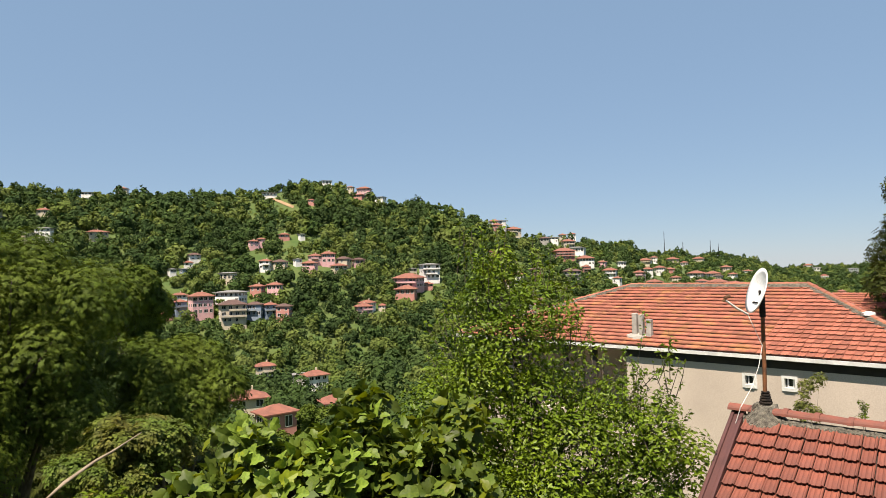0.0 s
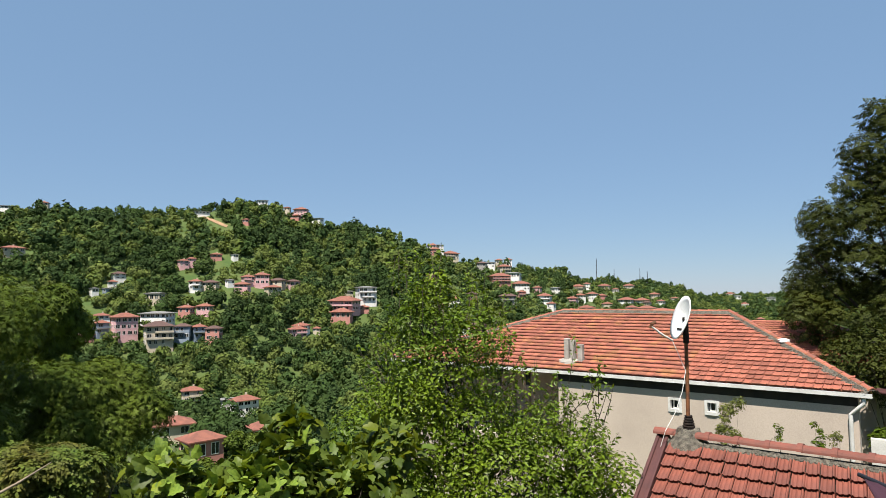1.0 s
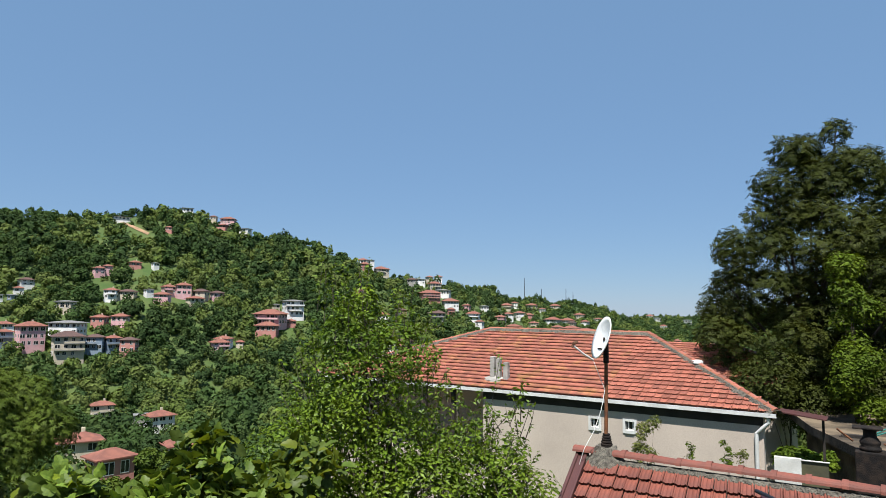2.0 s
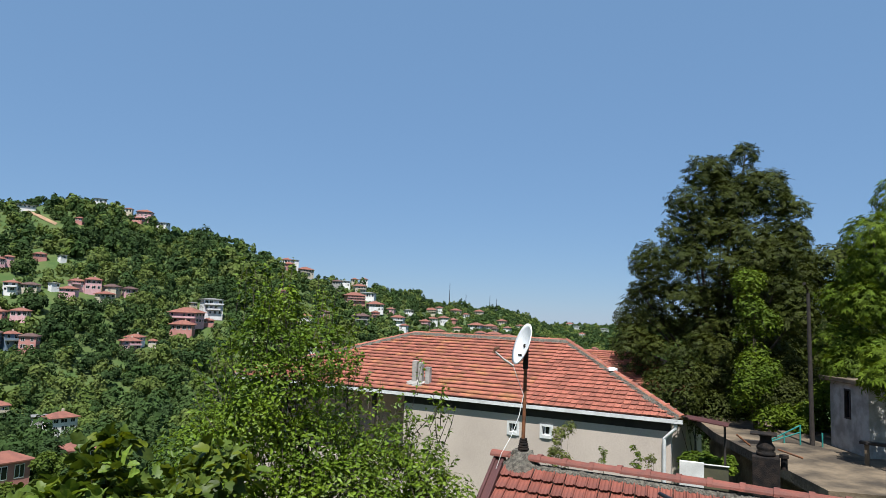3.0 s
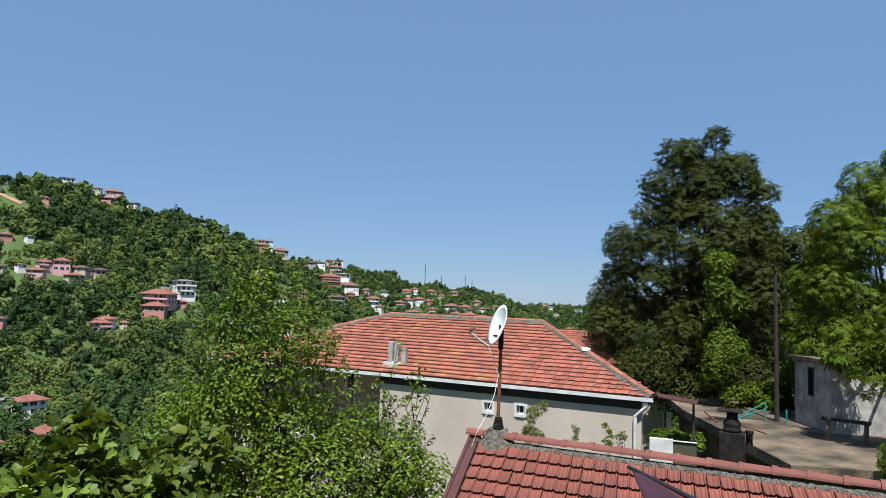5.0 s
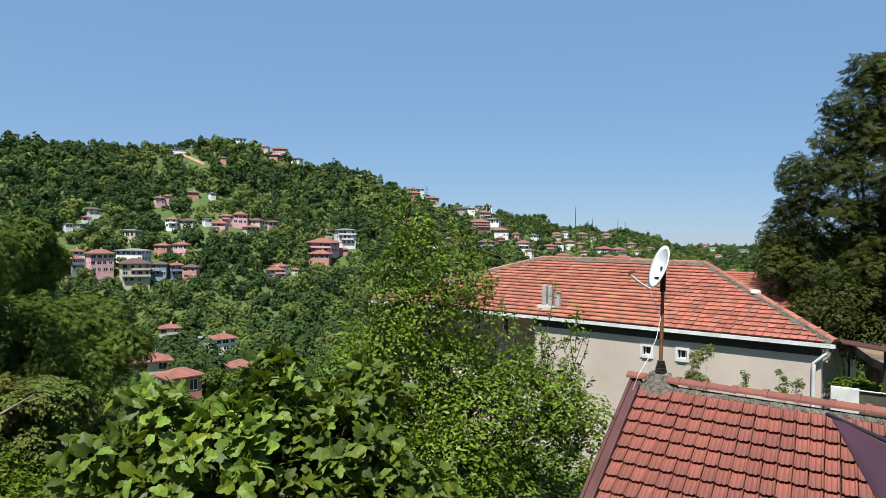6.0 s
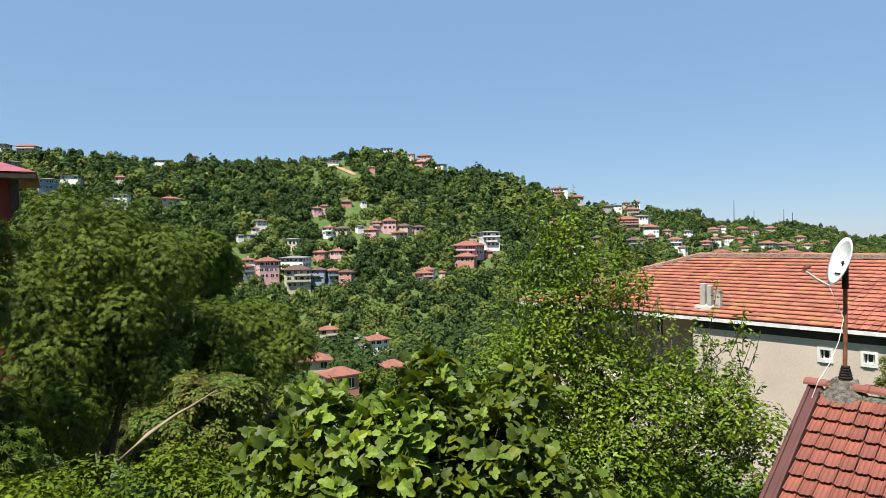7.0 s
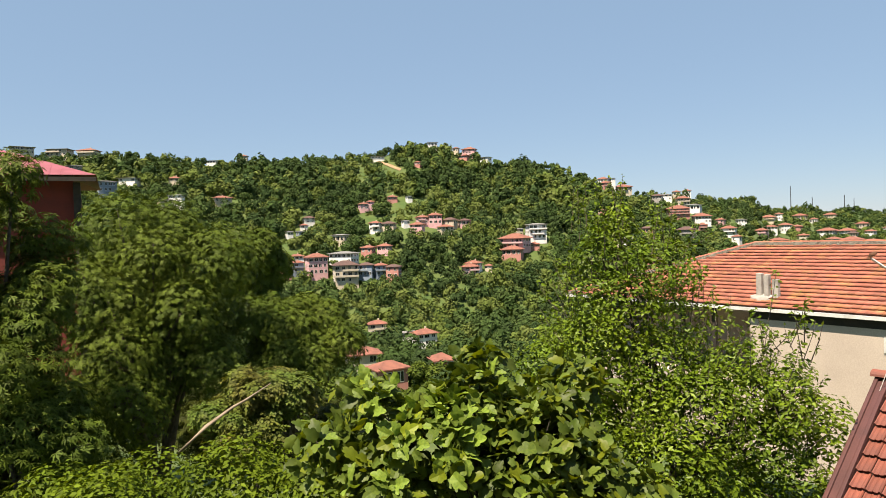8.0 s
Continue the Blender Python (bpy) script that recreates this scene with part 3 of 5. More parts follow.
def woodland():
    rng = np.random.default_rng(5)
    sets = []
    at, far, keep, size, z = scatter(rng, 7.0, 2.9, 5.0)
    keep &= rng.uniform(size=len(at)) < np.clip(430 / far, 0.35, 0.94)
    glade = np.sin(at[:, 0] * 0.037 + 2 * np.sin(at[:, 1] * 0.021)) * np.sin(at[:, 1] * 0.043 + 1.0)
    keep &= (glade < 0.75) | (rng.uniform(size=len(at)) < 0.3)
    keep = clear_of_houses(at, far, z, size, keep)
    fine = keep & (far < 260)
    sets.append(plant(rng, tree_kinds(rng, 7, 480), at[fine], z[fine], size[fine], 0.155, tones(rng, at[fine])))
    rest = keep & ~fine & (far < 420)
    sets.append(plant(rng, tree_kinds(rng, 11, 265), at[rest], z[rest], size[rest], 0.2, tones(rng, at[rest])))
    rest = keep & (far >= 420)
    sets.append(plant(rng, tree_kinds(rng, 9, 120), at[rest], z[rest], size[rest], 0.3, tones(rng, at[rest])))
    at, far, keep, size, z = scatter(rng, 5.2, 0.9, 2.0)
    keep &= (far < 600) & (rng.uniform(size=len(at)) < np.clip(260 / far, 0.35, 0.95))
    for hx, hy, hz, wide, high in HOUSE_SPOTS:
        keep &= np.hypot(at[:, 0] - hx, at[:, 1] - hy) > wide * 0.6 + 0.4
    sets.append(plant(rng, tree_kinds(rng, 5, 34), at[keep], z[keep] - 0.4, size[keep], 0.52, np.minimum(tones(rng, at[keep]) + 1, 2)))
    P, N, S, W = (np.concatenate([s[i] for s in sets]) for i in range(4))
    N = N + rng.normal(size=N.shape) * 0.3
    clump = [(-0.62, -0.42, 0.0), (0.68, -0.3, 0.0), (-0.05, 0.72, 0.0)]
    ob = cloud("woodland", clump, [(0, 1, 2)], P, turns(N, rng), S * rng.uniform(0.75, 1.35, len(S)), WOODS, which=W)
    return tagged(ob, "dense green broadleaf woodland covering the slopes", "woods", kind="stuff")


woodland()

# ---- the two tiled buildings: their own axes, along the ridges and away from the eye ----
AXES_TURN = -45.6
TOWN = pose(0, 0, 0, 0, 0, AXES_TURN)


def polar(az, far, z):
    return Vector((far * math.sin(radians(az)), far * math.cos(radians(az)), z))


def tile_mesh(name, w, l, mat, seed=0, thick=0.016, rise=0.03):
    """An interlocking clay tile: two shallow pans between rolls, with a thick lower edge. x across, y down the slope."""
    xs = [0, 0.06, 0.13, 0.22, 0.42, 0.5, 0.58, 0.78, 0.87, 0.94, 1.0]
    zs = [0.006, 0.02, 0.02, 0.006, 0.006, 0.015, 0.006, 0.006, 0.02, 0.02, 0.006]
    if w > 0.3:
        xs, zs = [0, 0.1, 0.2, 0.5, 0.8, 0.9, 1.0], [0.012, 0.03, 0.008, 0.014, 0.008, 0.03, 0.012]
    s, n = Shape(), len(xs)
    rng = random.Random(seed)
    lift = [rng.uniform(-0.003, 0.003) for _ in xs]
    s.v = [(x * w, 0, z) for x, z in zip(xs, zs)] + [(x * w, l, z + rise + d) for x, z, d in zip(xs, zs, lift)] + [(x * w, l - 0.01, z + d + rise - thick) for x, z, d in zip(xs, zs, lift)]
    for i in range(n - 1):
        s.f += [(i, n + i, n + i + 1, i + 1), (n + i, 2 * n + i, 2 * n + i + 1, n + i + 1)]
    s.f += [(0, 2 * n, n), (n - 1, 2 * n - 1, 3 * n - 1)]
    s.v = [(0.03 * w + 0.955 * x, y, z) for x, y, z in s.v]
    return s.mesh(name, mat)


def cap_mesh(name, l, r, mat):
    """A half-round ridge tile with a raised collar at one end; x along the ridge."""
    s, k = Shape(), 8
    for x, q in ((0, r), (l * 0.82, r * 0.9), (l * 0.83, r * 1.16), (l, r * 1.16), (l, r * 0.86)):
        s.v += [(x, -q * math.cos(math.pi * j / k), q * 0.8 * math.sin(math.pi * j / k)) for j in range(k + 1)]
    for i in range(4):
        s.f += [(i * 9 + j, i * 9 + j + 1, i * 9 + j + 10, i * 9 + j + 9)[::-1] for j in range(k)]
    s.f += [tuple(range(0, 9))]
    return s.mesh(name, mat)


# the low roof in front
NR_Y, NR_Z, NR_X0, NR_X1, NR_PITCH, NR_LEN = 8.09, -1.80, -3.14, 3.9, 25.0, 3.6
NR_SKEW = 0.12
NEAR_SIZE = Matrix.Scale(1.2, 4)
near_house = thing("tiled_outbuilding", TOWN @ NEAR_SIZE, "low outbuilding with a red clay tile roof and mortared ridge", "building")
cp, sp = math.cos(radians(NR_PITCH)), math.sin(radians(NR_PITCH))
deck = Shape()
for f in (-1, 1):
    y1, z1 = NR_Y + f * NR_LEN * cp, NR_Z - NR_LEN * sp
    q = [(NR_X0, NR_Y, NR_Z - 0.03), (NR_X1, NR_Y, NR_Z - 0.03), (NR_X1, y1, z1 - 0.03), (NR_X0 + (NR_SKEW * NR_LEN if f < 0 else 0), y1, z1 - 0.03)]
    low = [(x, y, z - 0.12) for x, y, z in q]
    deck.face(*(q if f > 0 else q[::-1])).face(*(low if f < 0 else low[::-1]))
    for i in range(4):
        deck.face(q[i], q[(i + 1) % 4], low[(i + 1) % 4], low[i])
near_roof = part("roof", deck, DARK_WOOD, near_house)
part("wall", Shape().box(NR_X0 + 0.25, NR_Y - NR_LEN * cp + 0.35, -8.6, NR_X1 - 0.25, NR_Y + NR_LEN * cp - 0.35, NR_Z - NR_LEN * sp - 0.05), PLASTER, near_house)
gable = Shape()
for x in (NR_X0 + 0.25, NR_X1 - 0.4):
    h = NR_LEN * cp - 0.35
    y0, y1, z0 = NR_Y - h, NR_Y + h, NR_Z - NR_LEN * sp - 0.06
    for xx, flip in ((x, 1), (x + 0.15, -1)):
        gable.face(*[(xx, y0, z0), (xx, NR_Y, NR_Z - 0.2), (xx, y1, z0)][::flip])
    gable.face((x, y0, z0), (x + 0.15, y0, z0), (x + 0.15, NR_Y, NR_Z - 0.2), (x, NR_Y, NR_Z - 0.2))
    gable.face((x, NR_Y, NR_Z - 0.2), (x + 0.15, NR_Y, NR_Z - 0.2), (x + 0.15, y1, z0), (x, y1, z0))
part("gable", gable, PLASTER, near_house)
# the sheet-metal verge and the strip of mortar beside it
verge = Shape()
m = Matrix.Translation((NR_X0, NR_Y, NR_Z)) @ pose(0, 0, 0, NR_PITCH, 0, 0) @ pose(0, 0, 0, 0, 0, math.degrees(math.atan(NR_SKEW)))
verge.box(-0.13, -NR_LEN, -0.16, 0.02, 0.05, 0.035, m).box(-0.13, -NR_LEN, 0.035, -0.09, 0.05, 0.06, m).box(-0.02, -NR_LEN, 0.035, 0.02, 0.05, 0.06, m)
bevelled(part("verge_board", verge, RED_TRIM, near_house, "brown-red sheet metal verge"), 0.008)


def mortar_strip(name, x0, x1, y, z, wide, parent, seed, lean=0.0, step=0.05, thick=0.05):
    """A ragged bed of mortar along a line in x; its lower edge is uneven."""
    rng = random.Random(seed)
    s, rows = Shape(), []
    x = x0
    while x < x1:
        e = wide * rng.uniform(0.75, 1.25)
        rows.append([(x, y + 0.05, z + 0.03), (x, y - wide * 0.45, z + thick * rng.uniform(0.6, 1.2) - lean * wide * 0.45), (x, y - e, z - lean * e + thick * rng.uniform(0.1, 0.7)), (x, y - e - 0.005, z - lean * e - 0.05)])
        x += step * rng.uniform(0.7, 1.3)
    for a, b in zip(rows, rows[1:]):
        for i in range(3):
            s.face(a[i], a[i + 1], b[i + 1], b[i])
    return part(name, s, MORTAR, parent, "rough grey mortar bedding")


mortar_strip("ridge_mortar", NR_X0 + 0.02, NR_X1, NR_Y - 0.06, NR_Z - 0.01, 0.055, near_house, 3, lean=0.45, step=0.022, thick=0.04)

# the big house behind: a long hip roof
H_X0, H_X1, H_Y0, H_Y1, H_Z = -18.65, -2.31, 19.05, 27.85, -2.5
H_YR, H_ZR = (H_Y0 + H_Y1) / 2, -0.72
H_RX0, H_RX1 = -13.25, -6.85
big_house = thing("hip_roofed_house", TOWN, "long beige plastered house with an orange-red tiled hip roof", "house")
r = Shape()
A, Bc, C, D = (H_X0, H_Y0, H_Z), (H_X1, H_Y0, H_Z), (H_X1 - 3.6, H_Y1, H_Z), (H_X0, H_Y1, H_Z)
E0, E1 = (H_RX0, H_YR, H_ZR), (H_RX1, H_YR, H_ZR)
r.face(A, Bc, E1, E0).face(Bc, C, E1).face(C, D, E0, E1).face(D, A, E0)
r.prism([(H_X0 + 0.03, H_Y0 + 0.03), (H_X1 - 0.04, H_Y0 + 0.03), (H_X1 - 3.63, H_Y1 - 0.03), (H_X0 + 0.03, H_Y1 - 0.03)], H_Z - 0.14, H_Z - 0.006)
big_roof = part("roof", r, CLAY_JOINED, big_house)
W_X0, W_X1, W_Y0, W_Y1 = -11.1, H_X1 - 0.33, H_Y0 + 0.09, H_Y1 - 0.4
WIN = [(-7.40, -3.08), (-6.35, -3.06)]
WS = 0.36
wall = Shape()
edges = [W_X0] + [e for x, z in WIN for e in (x, x + WS)] + [W_X1]
for i, (a, b) in enumerate(zip(edges, edges[1:])):
    if i % 2:
        z = WIN[i // 2][1]
        wall.box(a, W_Y0, -7.5, b, W_Y0 + 0.25, z - WS).box(a, W_Y0, z, b, W_Y0 + 0.25, H_Z - 0.15)
    else:
        wall.box(a, W_Y0, -7.5, b, W_Y0 + 0.25, H_Z - 0.15)
part("wall", wall.weld(), PLASTER, big_house)
side = Shape().prism([(W_X1 - 0.25, W_Y0 + 0.252), (W_X1, W_Y0 + 0.252), (W_X1 - 3.4, W_Y1), (W_X1 - 3.65, W_Y1)], -7.5, H_Z - 0.15)
part("wall", side, PLASTER, big_house)
part("wall", Shape().box(W_X0, W_Y0 + 0.252, -7.5, W_X0 + 0.25, W_Y1, H_Z - 0.15), PLASTER, big_house)
part("wall", Shape().box(H_X0 + 0.4, W_Y0 + 2.6, -7.5, W_X0 - 0.003, W_Y0 + 2.85, H_Z - 0.15), PLASTER, big_house)
part("porch_wall", Shape().box(H_X0 + 0.4, W_Y0, -7.5, W_X0 - 0.003, W_Y0 + 2.597, -4.9), PLASTER, big_house)
for x, z in WIN:
    w = part("window", Shape().box(x, W_Y0 + 0.12, z - WS, x + WS, W_Y0 + 0.15, z), GLASS_DARK, big_house, "small square window with a white frame")
    fr = Shape().box(x - 0.02, W_Y0 - 0.03, z - WS - 0.03, x + 0.05, W_Y0 + 0.11, z + 0.02).box(x + WS - 0.05, W_Y0 - 0.03, z - WS - 0.03, x + WS + 0.02, W_Y0 + 0.11, z + 0.02)
    fr.box(x + 0.05, W_Y0 - 0.03, z - 0.05, x + WS - 0.05, W_Y0 + 0.11, z + 0.02).box(x + 0.05, W_Y0 - 0.05, z - WS - 0.03, x + WS - 0.05, W_Y0 + 0.11, z - WS + 0.06)
    part("frame", fr.weld(), GUTTER, w)
    sash = Shape().box(x + 0.1, W_Y0 + 0.06, z - 0.3, x + 0.13, W_Y0 + 0.1, z - 0.06).box(x + 0.24, W_Y0 + 0.06, z - 0.3, x + 0.27, W_Y0 + 0.1, z - 0.06).box(x + 0.13, W_Y0 + 0.06, z - 0.3, x + 0.24, W_Y0 + 0.1, z - 0.27)
    part("sash", sash.weld(), GUTTER, w)
for i, x in enumerate([-17.9, -16.4, -14.9, -13.6, -12.4]):
    part("porch_post", Shape().box(x, W_Y0 + 0.02, -4.9, x + 0.13, W_Y0 + 0.15, H_Z - 0.15), DARK_WOOD, big_house)
part("porch_rail", Shape().box(H_X0 + 0.5, W_Y0 + 0.16, -4.0, W_X0 - 0.01, W_Y0 + 0.22, -3.9), DARK_WOOD, big_house)
k = 34
for i in range(k):
    x0, x1 = H_X0 + (H_X1 - H_X0) * i / k, H_X0 + (H_X1 - H_X0) * (i + 1) / k
    gut = Shape().box(x0 + 0.0015, H_Y0 - 0.13, H_Z - 0.105, x1 - 0.0015, H_Y0 - 0.11, H_Z + 0.0).box(x0 + 0.0015, H_Y0 - 0.11, H_Z - 0.105, x1 - 0.0015, H_Y0 + 0.0, H_Z - 0.09)
    part("gutter_length", gut.weld(), GUTTER, big_house)
# Dark strip on the wall top, standing in for the eaves' shade.
part("eaves_beam", Shape().box(W_X0, W_Y0 - 0.012, H_Z - 0.36, W_X1, W_Y0 - 0.002, H_Z - 0.152), DARK_WOOD, big_house, "dark strip standing in for the shade under the eaves")
part("fascia", Shape().box(H_X0, H_Y0 + 0.003, H_Z - 0.14, H_X1, H_Y0 + 0.028, H_Z - 0.008), DARK_WOOD, big_house)
px = W_X1 - 0.16
part("downpipe", Shape().tube([(px + 0.3, H_Y0 - 0.05, H_Z - 0.13), (px + 0.3, H_Y0 - 0.03, H_Z - 0.25), (px, W_Y0 - 0.08, H_Z - 0.55), (px, W_Y0 - 0.07, -7.4)], [0.05] * 4, 10), GUTTER, big_house, "white plastic downpipe")
lean_to = Shape().box(0, 0, 0, 1.15, 0.6, 0.03, Matrix.Translation((H_X1 - 0.1, H_Y0 + 1.05, H_Z - 0.1)) @ pose(0, 0, 0, 2, 6, 0))
part("canopy", lean_to, RED_TRIM, big_house, "thin brown metal canopy")
for y in (1.5,):
    part("canopy_post", Shape().box(H_X1 + 0.9, H_Y0 + y, -8.5, H_X1 + 0.96, H_Y0 + y + 0.06, H_Z - 0.22), DARK_WOOD, big_house)

# a third roof behind
back_house = thing("neighbouring_house", TOWN, "house with a plain red clay roof behind the long house", "house")
bx0, bx1, by0, by1, bz, bzr = -13.5, -3.2, 30.0, 37.0, -2.6, -1.35
r = Shape().face((bx0, by0, bz), (bx1, by0, bz), (bx1 - 2.5, 33.5, bzr), (bx0 + 3.0, 33.5, bzr)).face((bx1, by0, bz), (bx1, by1, bz), (bx1 - 2.5, 33.5, bzr))
r.face((bx1, by1, bz), (bx0, by1, bz), (bx0 + 3.0, 33.5, bzr), (bx1 - 2.5, 33.5, bzr)).face((bx0, by1, bz), (bx0, by0, bz), (bx0 + 3.0, 33.5, bzr))
r.box(bx0, by0, bz - 0.2, bx1, by1, bz - 0.005)
part("roof", r, CLAY_JOINED, back_house)
part("wall", Shape().box(bx0 + 0.4, by0 + 0.4, -8, bx1 - 0.4, by1 - 0.4, bz - 0.19), PLASTER, back_house)

# ---- the concrete terrace with its shed ----
SLAB_Z = -3.7
terrace = Shape().prism([(13.8, 12.1), (22.5, 7.0), (29, 15), (19.2, 23.5), (16.9, 19.5)], SLAB_Z - 0.28, SLAB_Z)
tagged(part("concrete_terrace", terrace, CONCRETE), "stained grey concrete flat terrace roof", "terrace", kind="structure")
under = Shape().prism([(15.2, 12.6), (22.3, 8.2), (27.5, 15), (19.2, 22.4), (17.6, 19.2)], -9, SLAB_Z - 0.283)
tagged(part("terrace_wall", under, CONCRETE), "rough concrete wall carrying the terrace", "wall", kind="structure")
shed = thing("shed", Matrix.Translation((18.64, 14.90, SLAB_Z)) @ pose(0, 0, 0, 0, 0, -20.6), "small whitewashed shed with a flat concrete roof", "shed")
body = Shape().box(0, 0, 0, 0.12, 0.95, 2.12).box(0, 1.25, 0, 0.12, 2.1, 2.12).box(0, 0.95, 0, 0.12, 1.25, 1.02).box(0, 0.95, 1.92, 0.12, 1.25, 2.12)
part("wall", body.weld(), WHITEWASH, shed)
part("wall", Shape().box(0.122, 0, 0, 2.5, 0.12, 2.12), WHITEWASH, shed)
part("wall", Shape().box(0.122, 1.98, 0, 2.5, 2.1, 2.12).box(2.38, 0.122, 0, 2.5, 1.978, 2.12), WHITEWASH, shed)
slit = part("window", Shape().box(0.07, 0.95, 1.02, 0.09, 1.25, 1.92), GLASS_DARK, shed, "narrow upright window")
slit_frame = Shape().box(-0.02, 0.93, 1.0, 0.06, 0.985, 1.94).box(-0.02, 1.215, 1.0, 0.06, 1.27, 1.94).box(-0.02, 0.985, 1.0, 0.06, 1.215, 1.05).box(-0.02, 0.985, 1.89, 0.06, 1.215, 1.94)
part("frame", slit_frame.weld(), DARK_WOOD, slit)
bevelled(part("roof", Shape().box(-0.16, -0.22, 2.122, 2.6, 2.5, 2.27), CONCRETE, shed), 0.02)

# ---- trees ----
def crown(cx, cy, cz, rx, ry, rz, n, r, seed):
    """Round masses of leaves on and in an ellipsoid."""
    rng = np.random.default_rng(seed)
    p = rng.normal(size=(n, 3))
    p /= np.linalg.norm(p, axis=1, keepdims=True)
    p *= rng.uniform(0.45, 0.85, (n, 1))
    q = np.array([cx, cy, cz]) + p * (rx, ry, rz)
    return np.concatenate([q, (r * rng.uniform(0.65, 1.3, n))[:, None]], 1)


def on_masses(puffs, n, rng, inner=0.12, lift=0.5, loose=0.35):
    """Places and normals on the outside of the masses, some inside."""
    w = puffs[:, 3] ** 2
    pick = rng.choice(len(puffs), int(n * 2.6), p=w / w.sum())
    d = rng.normal(size=(len(pick), 3))
    d /= np.linalg.norm(d, axis=1, keepdims=True)
    reach = np.where(rng.uniform(size=len(pick)) < inner, rng.uniform(0.3, 0.8, len(pick)), rng.uniform(0.78, 1.12, len(pick)))
    p = puffs[pick, :3] + d * (puffs[pick, 3] * reach)[:, None]
    gap = np.linalg.norm(p[:, None] - puffs[None, :, :3], axis=2) / puffs[None, :, 3]
    gap[np.arange(len(p)), pick] = 9
    keep = (gap.min(1) > 0.62) & ((d[:, 2] > -0.3) | (rng.uniform(size=len(p)) < 0.3))
    p, d = p[keep][:n], d[keep][:n]
    return p, d * 0.9 + (0, 0, lift) + rng.normal(size=d.shape) * loose


def woody(name, base, puffs, radius, parent, mat, fork=0.4, every=2):
    """A tapered trunk and bent limbs out to the masses of leaves."""
    base = Vector(base)
    mid = Vector(puffs[:, :3].mean(0))
    top = base.lerp(mid, 0.9)
    s = Shape().tube([base - Vector((0, 0, 0.4)), base.lerp(top, 0.3) + Vector((0.06, -0.05, 0)), base.lerp(top, 0.7) + Vector((-0.08, 0.06, 0)), top], [radius * 1.25, radius, radius * 0.75, radius * 0.4], 9)
    part("trunk", s, mat, parent, smooth=True)
    for k, (x, y, z, r) in enumerate(puffs[::every]):
        a = base.lerp(top, fork + (1 - fork) * ((k * 0.37) % 1.0))
        e = Vector((x, y, z))
        q = a.lerp(e, 0.5) + Vector((0, 0, 0.12 * (e - a).length))
        part("limb", Shape().tube([a, a.lerp(q, 0.5), q, e, e + (e - q).normalized() * r * 0.6], [radius * 0.38, radius * 0.3, radius * 0.22, radius * 0.12, radius * 0.04], 6), mat, parent, smooth=True)


SPRAY = [(0, 0, 0)]
SPRAY_F = []
for j, (turn_, l, w) in enumerate([(-88, 0.8, 0.1), (-44, 1.0, 0.12), (0, 1.15, 0.13), (42, 1.0, 0.12), (90, 0.8, 0.1)]):
    c, d = math.sin(radians(turn_)), math.cos(radians(turn_))
    k = len(SPRAY)
    SPRAY += [(c * l * 0.45 + d * w, d * l * 0.45 - c * w, 0.03), (c * l, d * l, -0.16), (c * l * 0.45 - d * w, d * l * 0.45 + c * w, 0.03)]
    SPRAY_F += [(0, k, k + 1, k + 2)]
LEAF = [(0, 0, 0), (0.26, 0.42, 0.08), (0, 1.05, -0.12), (-0.26, 0.42, 0.08)]
LEAF_F = [(0, 1, 2), (0, 2, 3)]
TWIG = []
TWIG_F = []
for j in range(7):
    side = (-1) ** j
    y0, k = 0.14 * j, len(TWIG)
    c, d = side * 0.8, 0.6
    if j == 6:
        c, d = 0.0, 1.0
    l, w = 0.36, 0.125
    TWIG += [(0, y0, 0), (c * l * 0.5 + d * w, y0 + d * l * 0.5 - c * w, 0.02), (c * l, y0 + d * l, -0.05), (c * l * 0.5 - d * w, y0 + d * l * 0.5 + c * w, 0.02)]
    TWIG_F.append((k, k + 1, k + 2, k + 3))


def broadleaf(name, base, puffs, n, template, faces, size, mat, label, category="tree", droop=0.3, radius=0.16, seed=1, inner=0.12, lift=0.5, bark=None, group="", every=2):
    rng = np.random.default_rng(seed)
    t = thing(name, Matrix.Identity(4), label, category, group)
    woody(name, base, puffs, radius, t, bark or BARK, every=every)
    p, nrm = on_masses(puffs, n, rng, inner, lift)
    cloud("crown", template, faces, p, turns(nrm, rng, droop=droop), rng.uniform(0.7, 1.3, len(p)) * size, [mat], t)
    return t


def stack(*groups):
    return np.concatenate(groups)


def ball(az, far, z, rx, ry, rz, n, r, seed):
    x, y, _ = polar(az, far, 0)
    return crown(x, y, z, rx, ry, rz, n, r, seed)


def foot(az, far):
    x, y, _ = polar(az, far, 0)
    return (x, y, float(lie(x, y)))


broadleaf("walnut_tree", foot(-34, 17.5), stack(ball(-34.2, 17.5, -1.3, 2.3, 2.0, 3.0, 30, 0.82, 1), ball(-29.6, 17.3, -2.4, 0.9, 1.1, 1.5, 9, 0.6, 73), ball(-38.5, 16.2, -4.2, 2.2, 1.5, 1.6, 12, 0.72, 2)), 31000, SPRAY, SPRAY_F, 0.098, NUT_LEAF, "tall spreading walnut tree with drooping long leaves", radius=0.2, droop=0.25, seed=11)
broadleaf("walnut_tree", foot(-22.5, 19.5), stack(ball(-21.6, 19.5, -3.0, 1.5, 1.5, 1.7, 22, 0.62, 3), ball(-25.0, 19.0, -3.6, 1.4, 1.3, 1.7, 15, 0.62, 4)), 18000, SPRAY, SPRAY_F, 0.105, NUT_LEAF, "dense broadleaf tree with shaded gaps below its crown", radius=0.16, droop=0.5, seed=12)
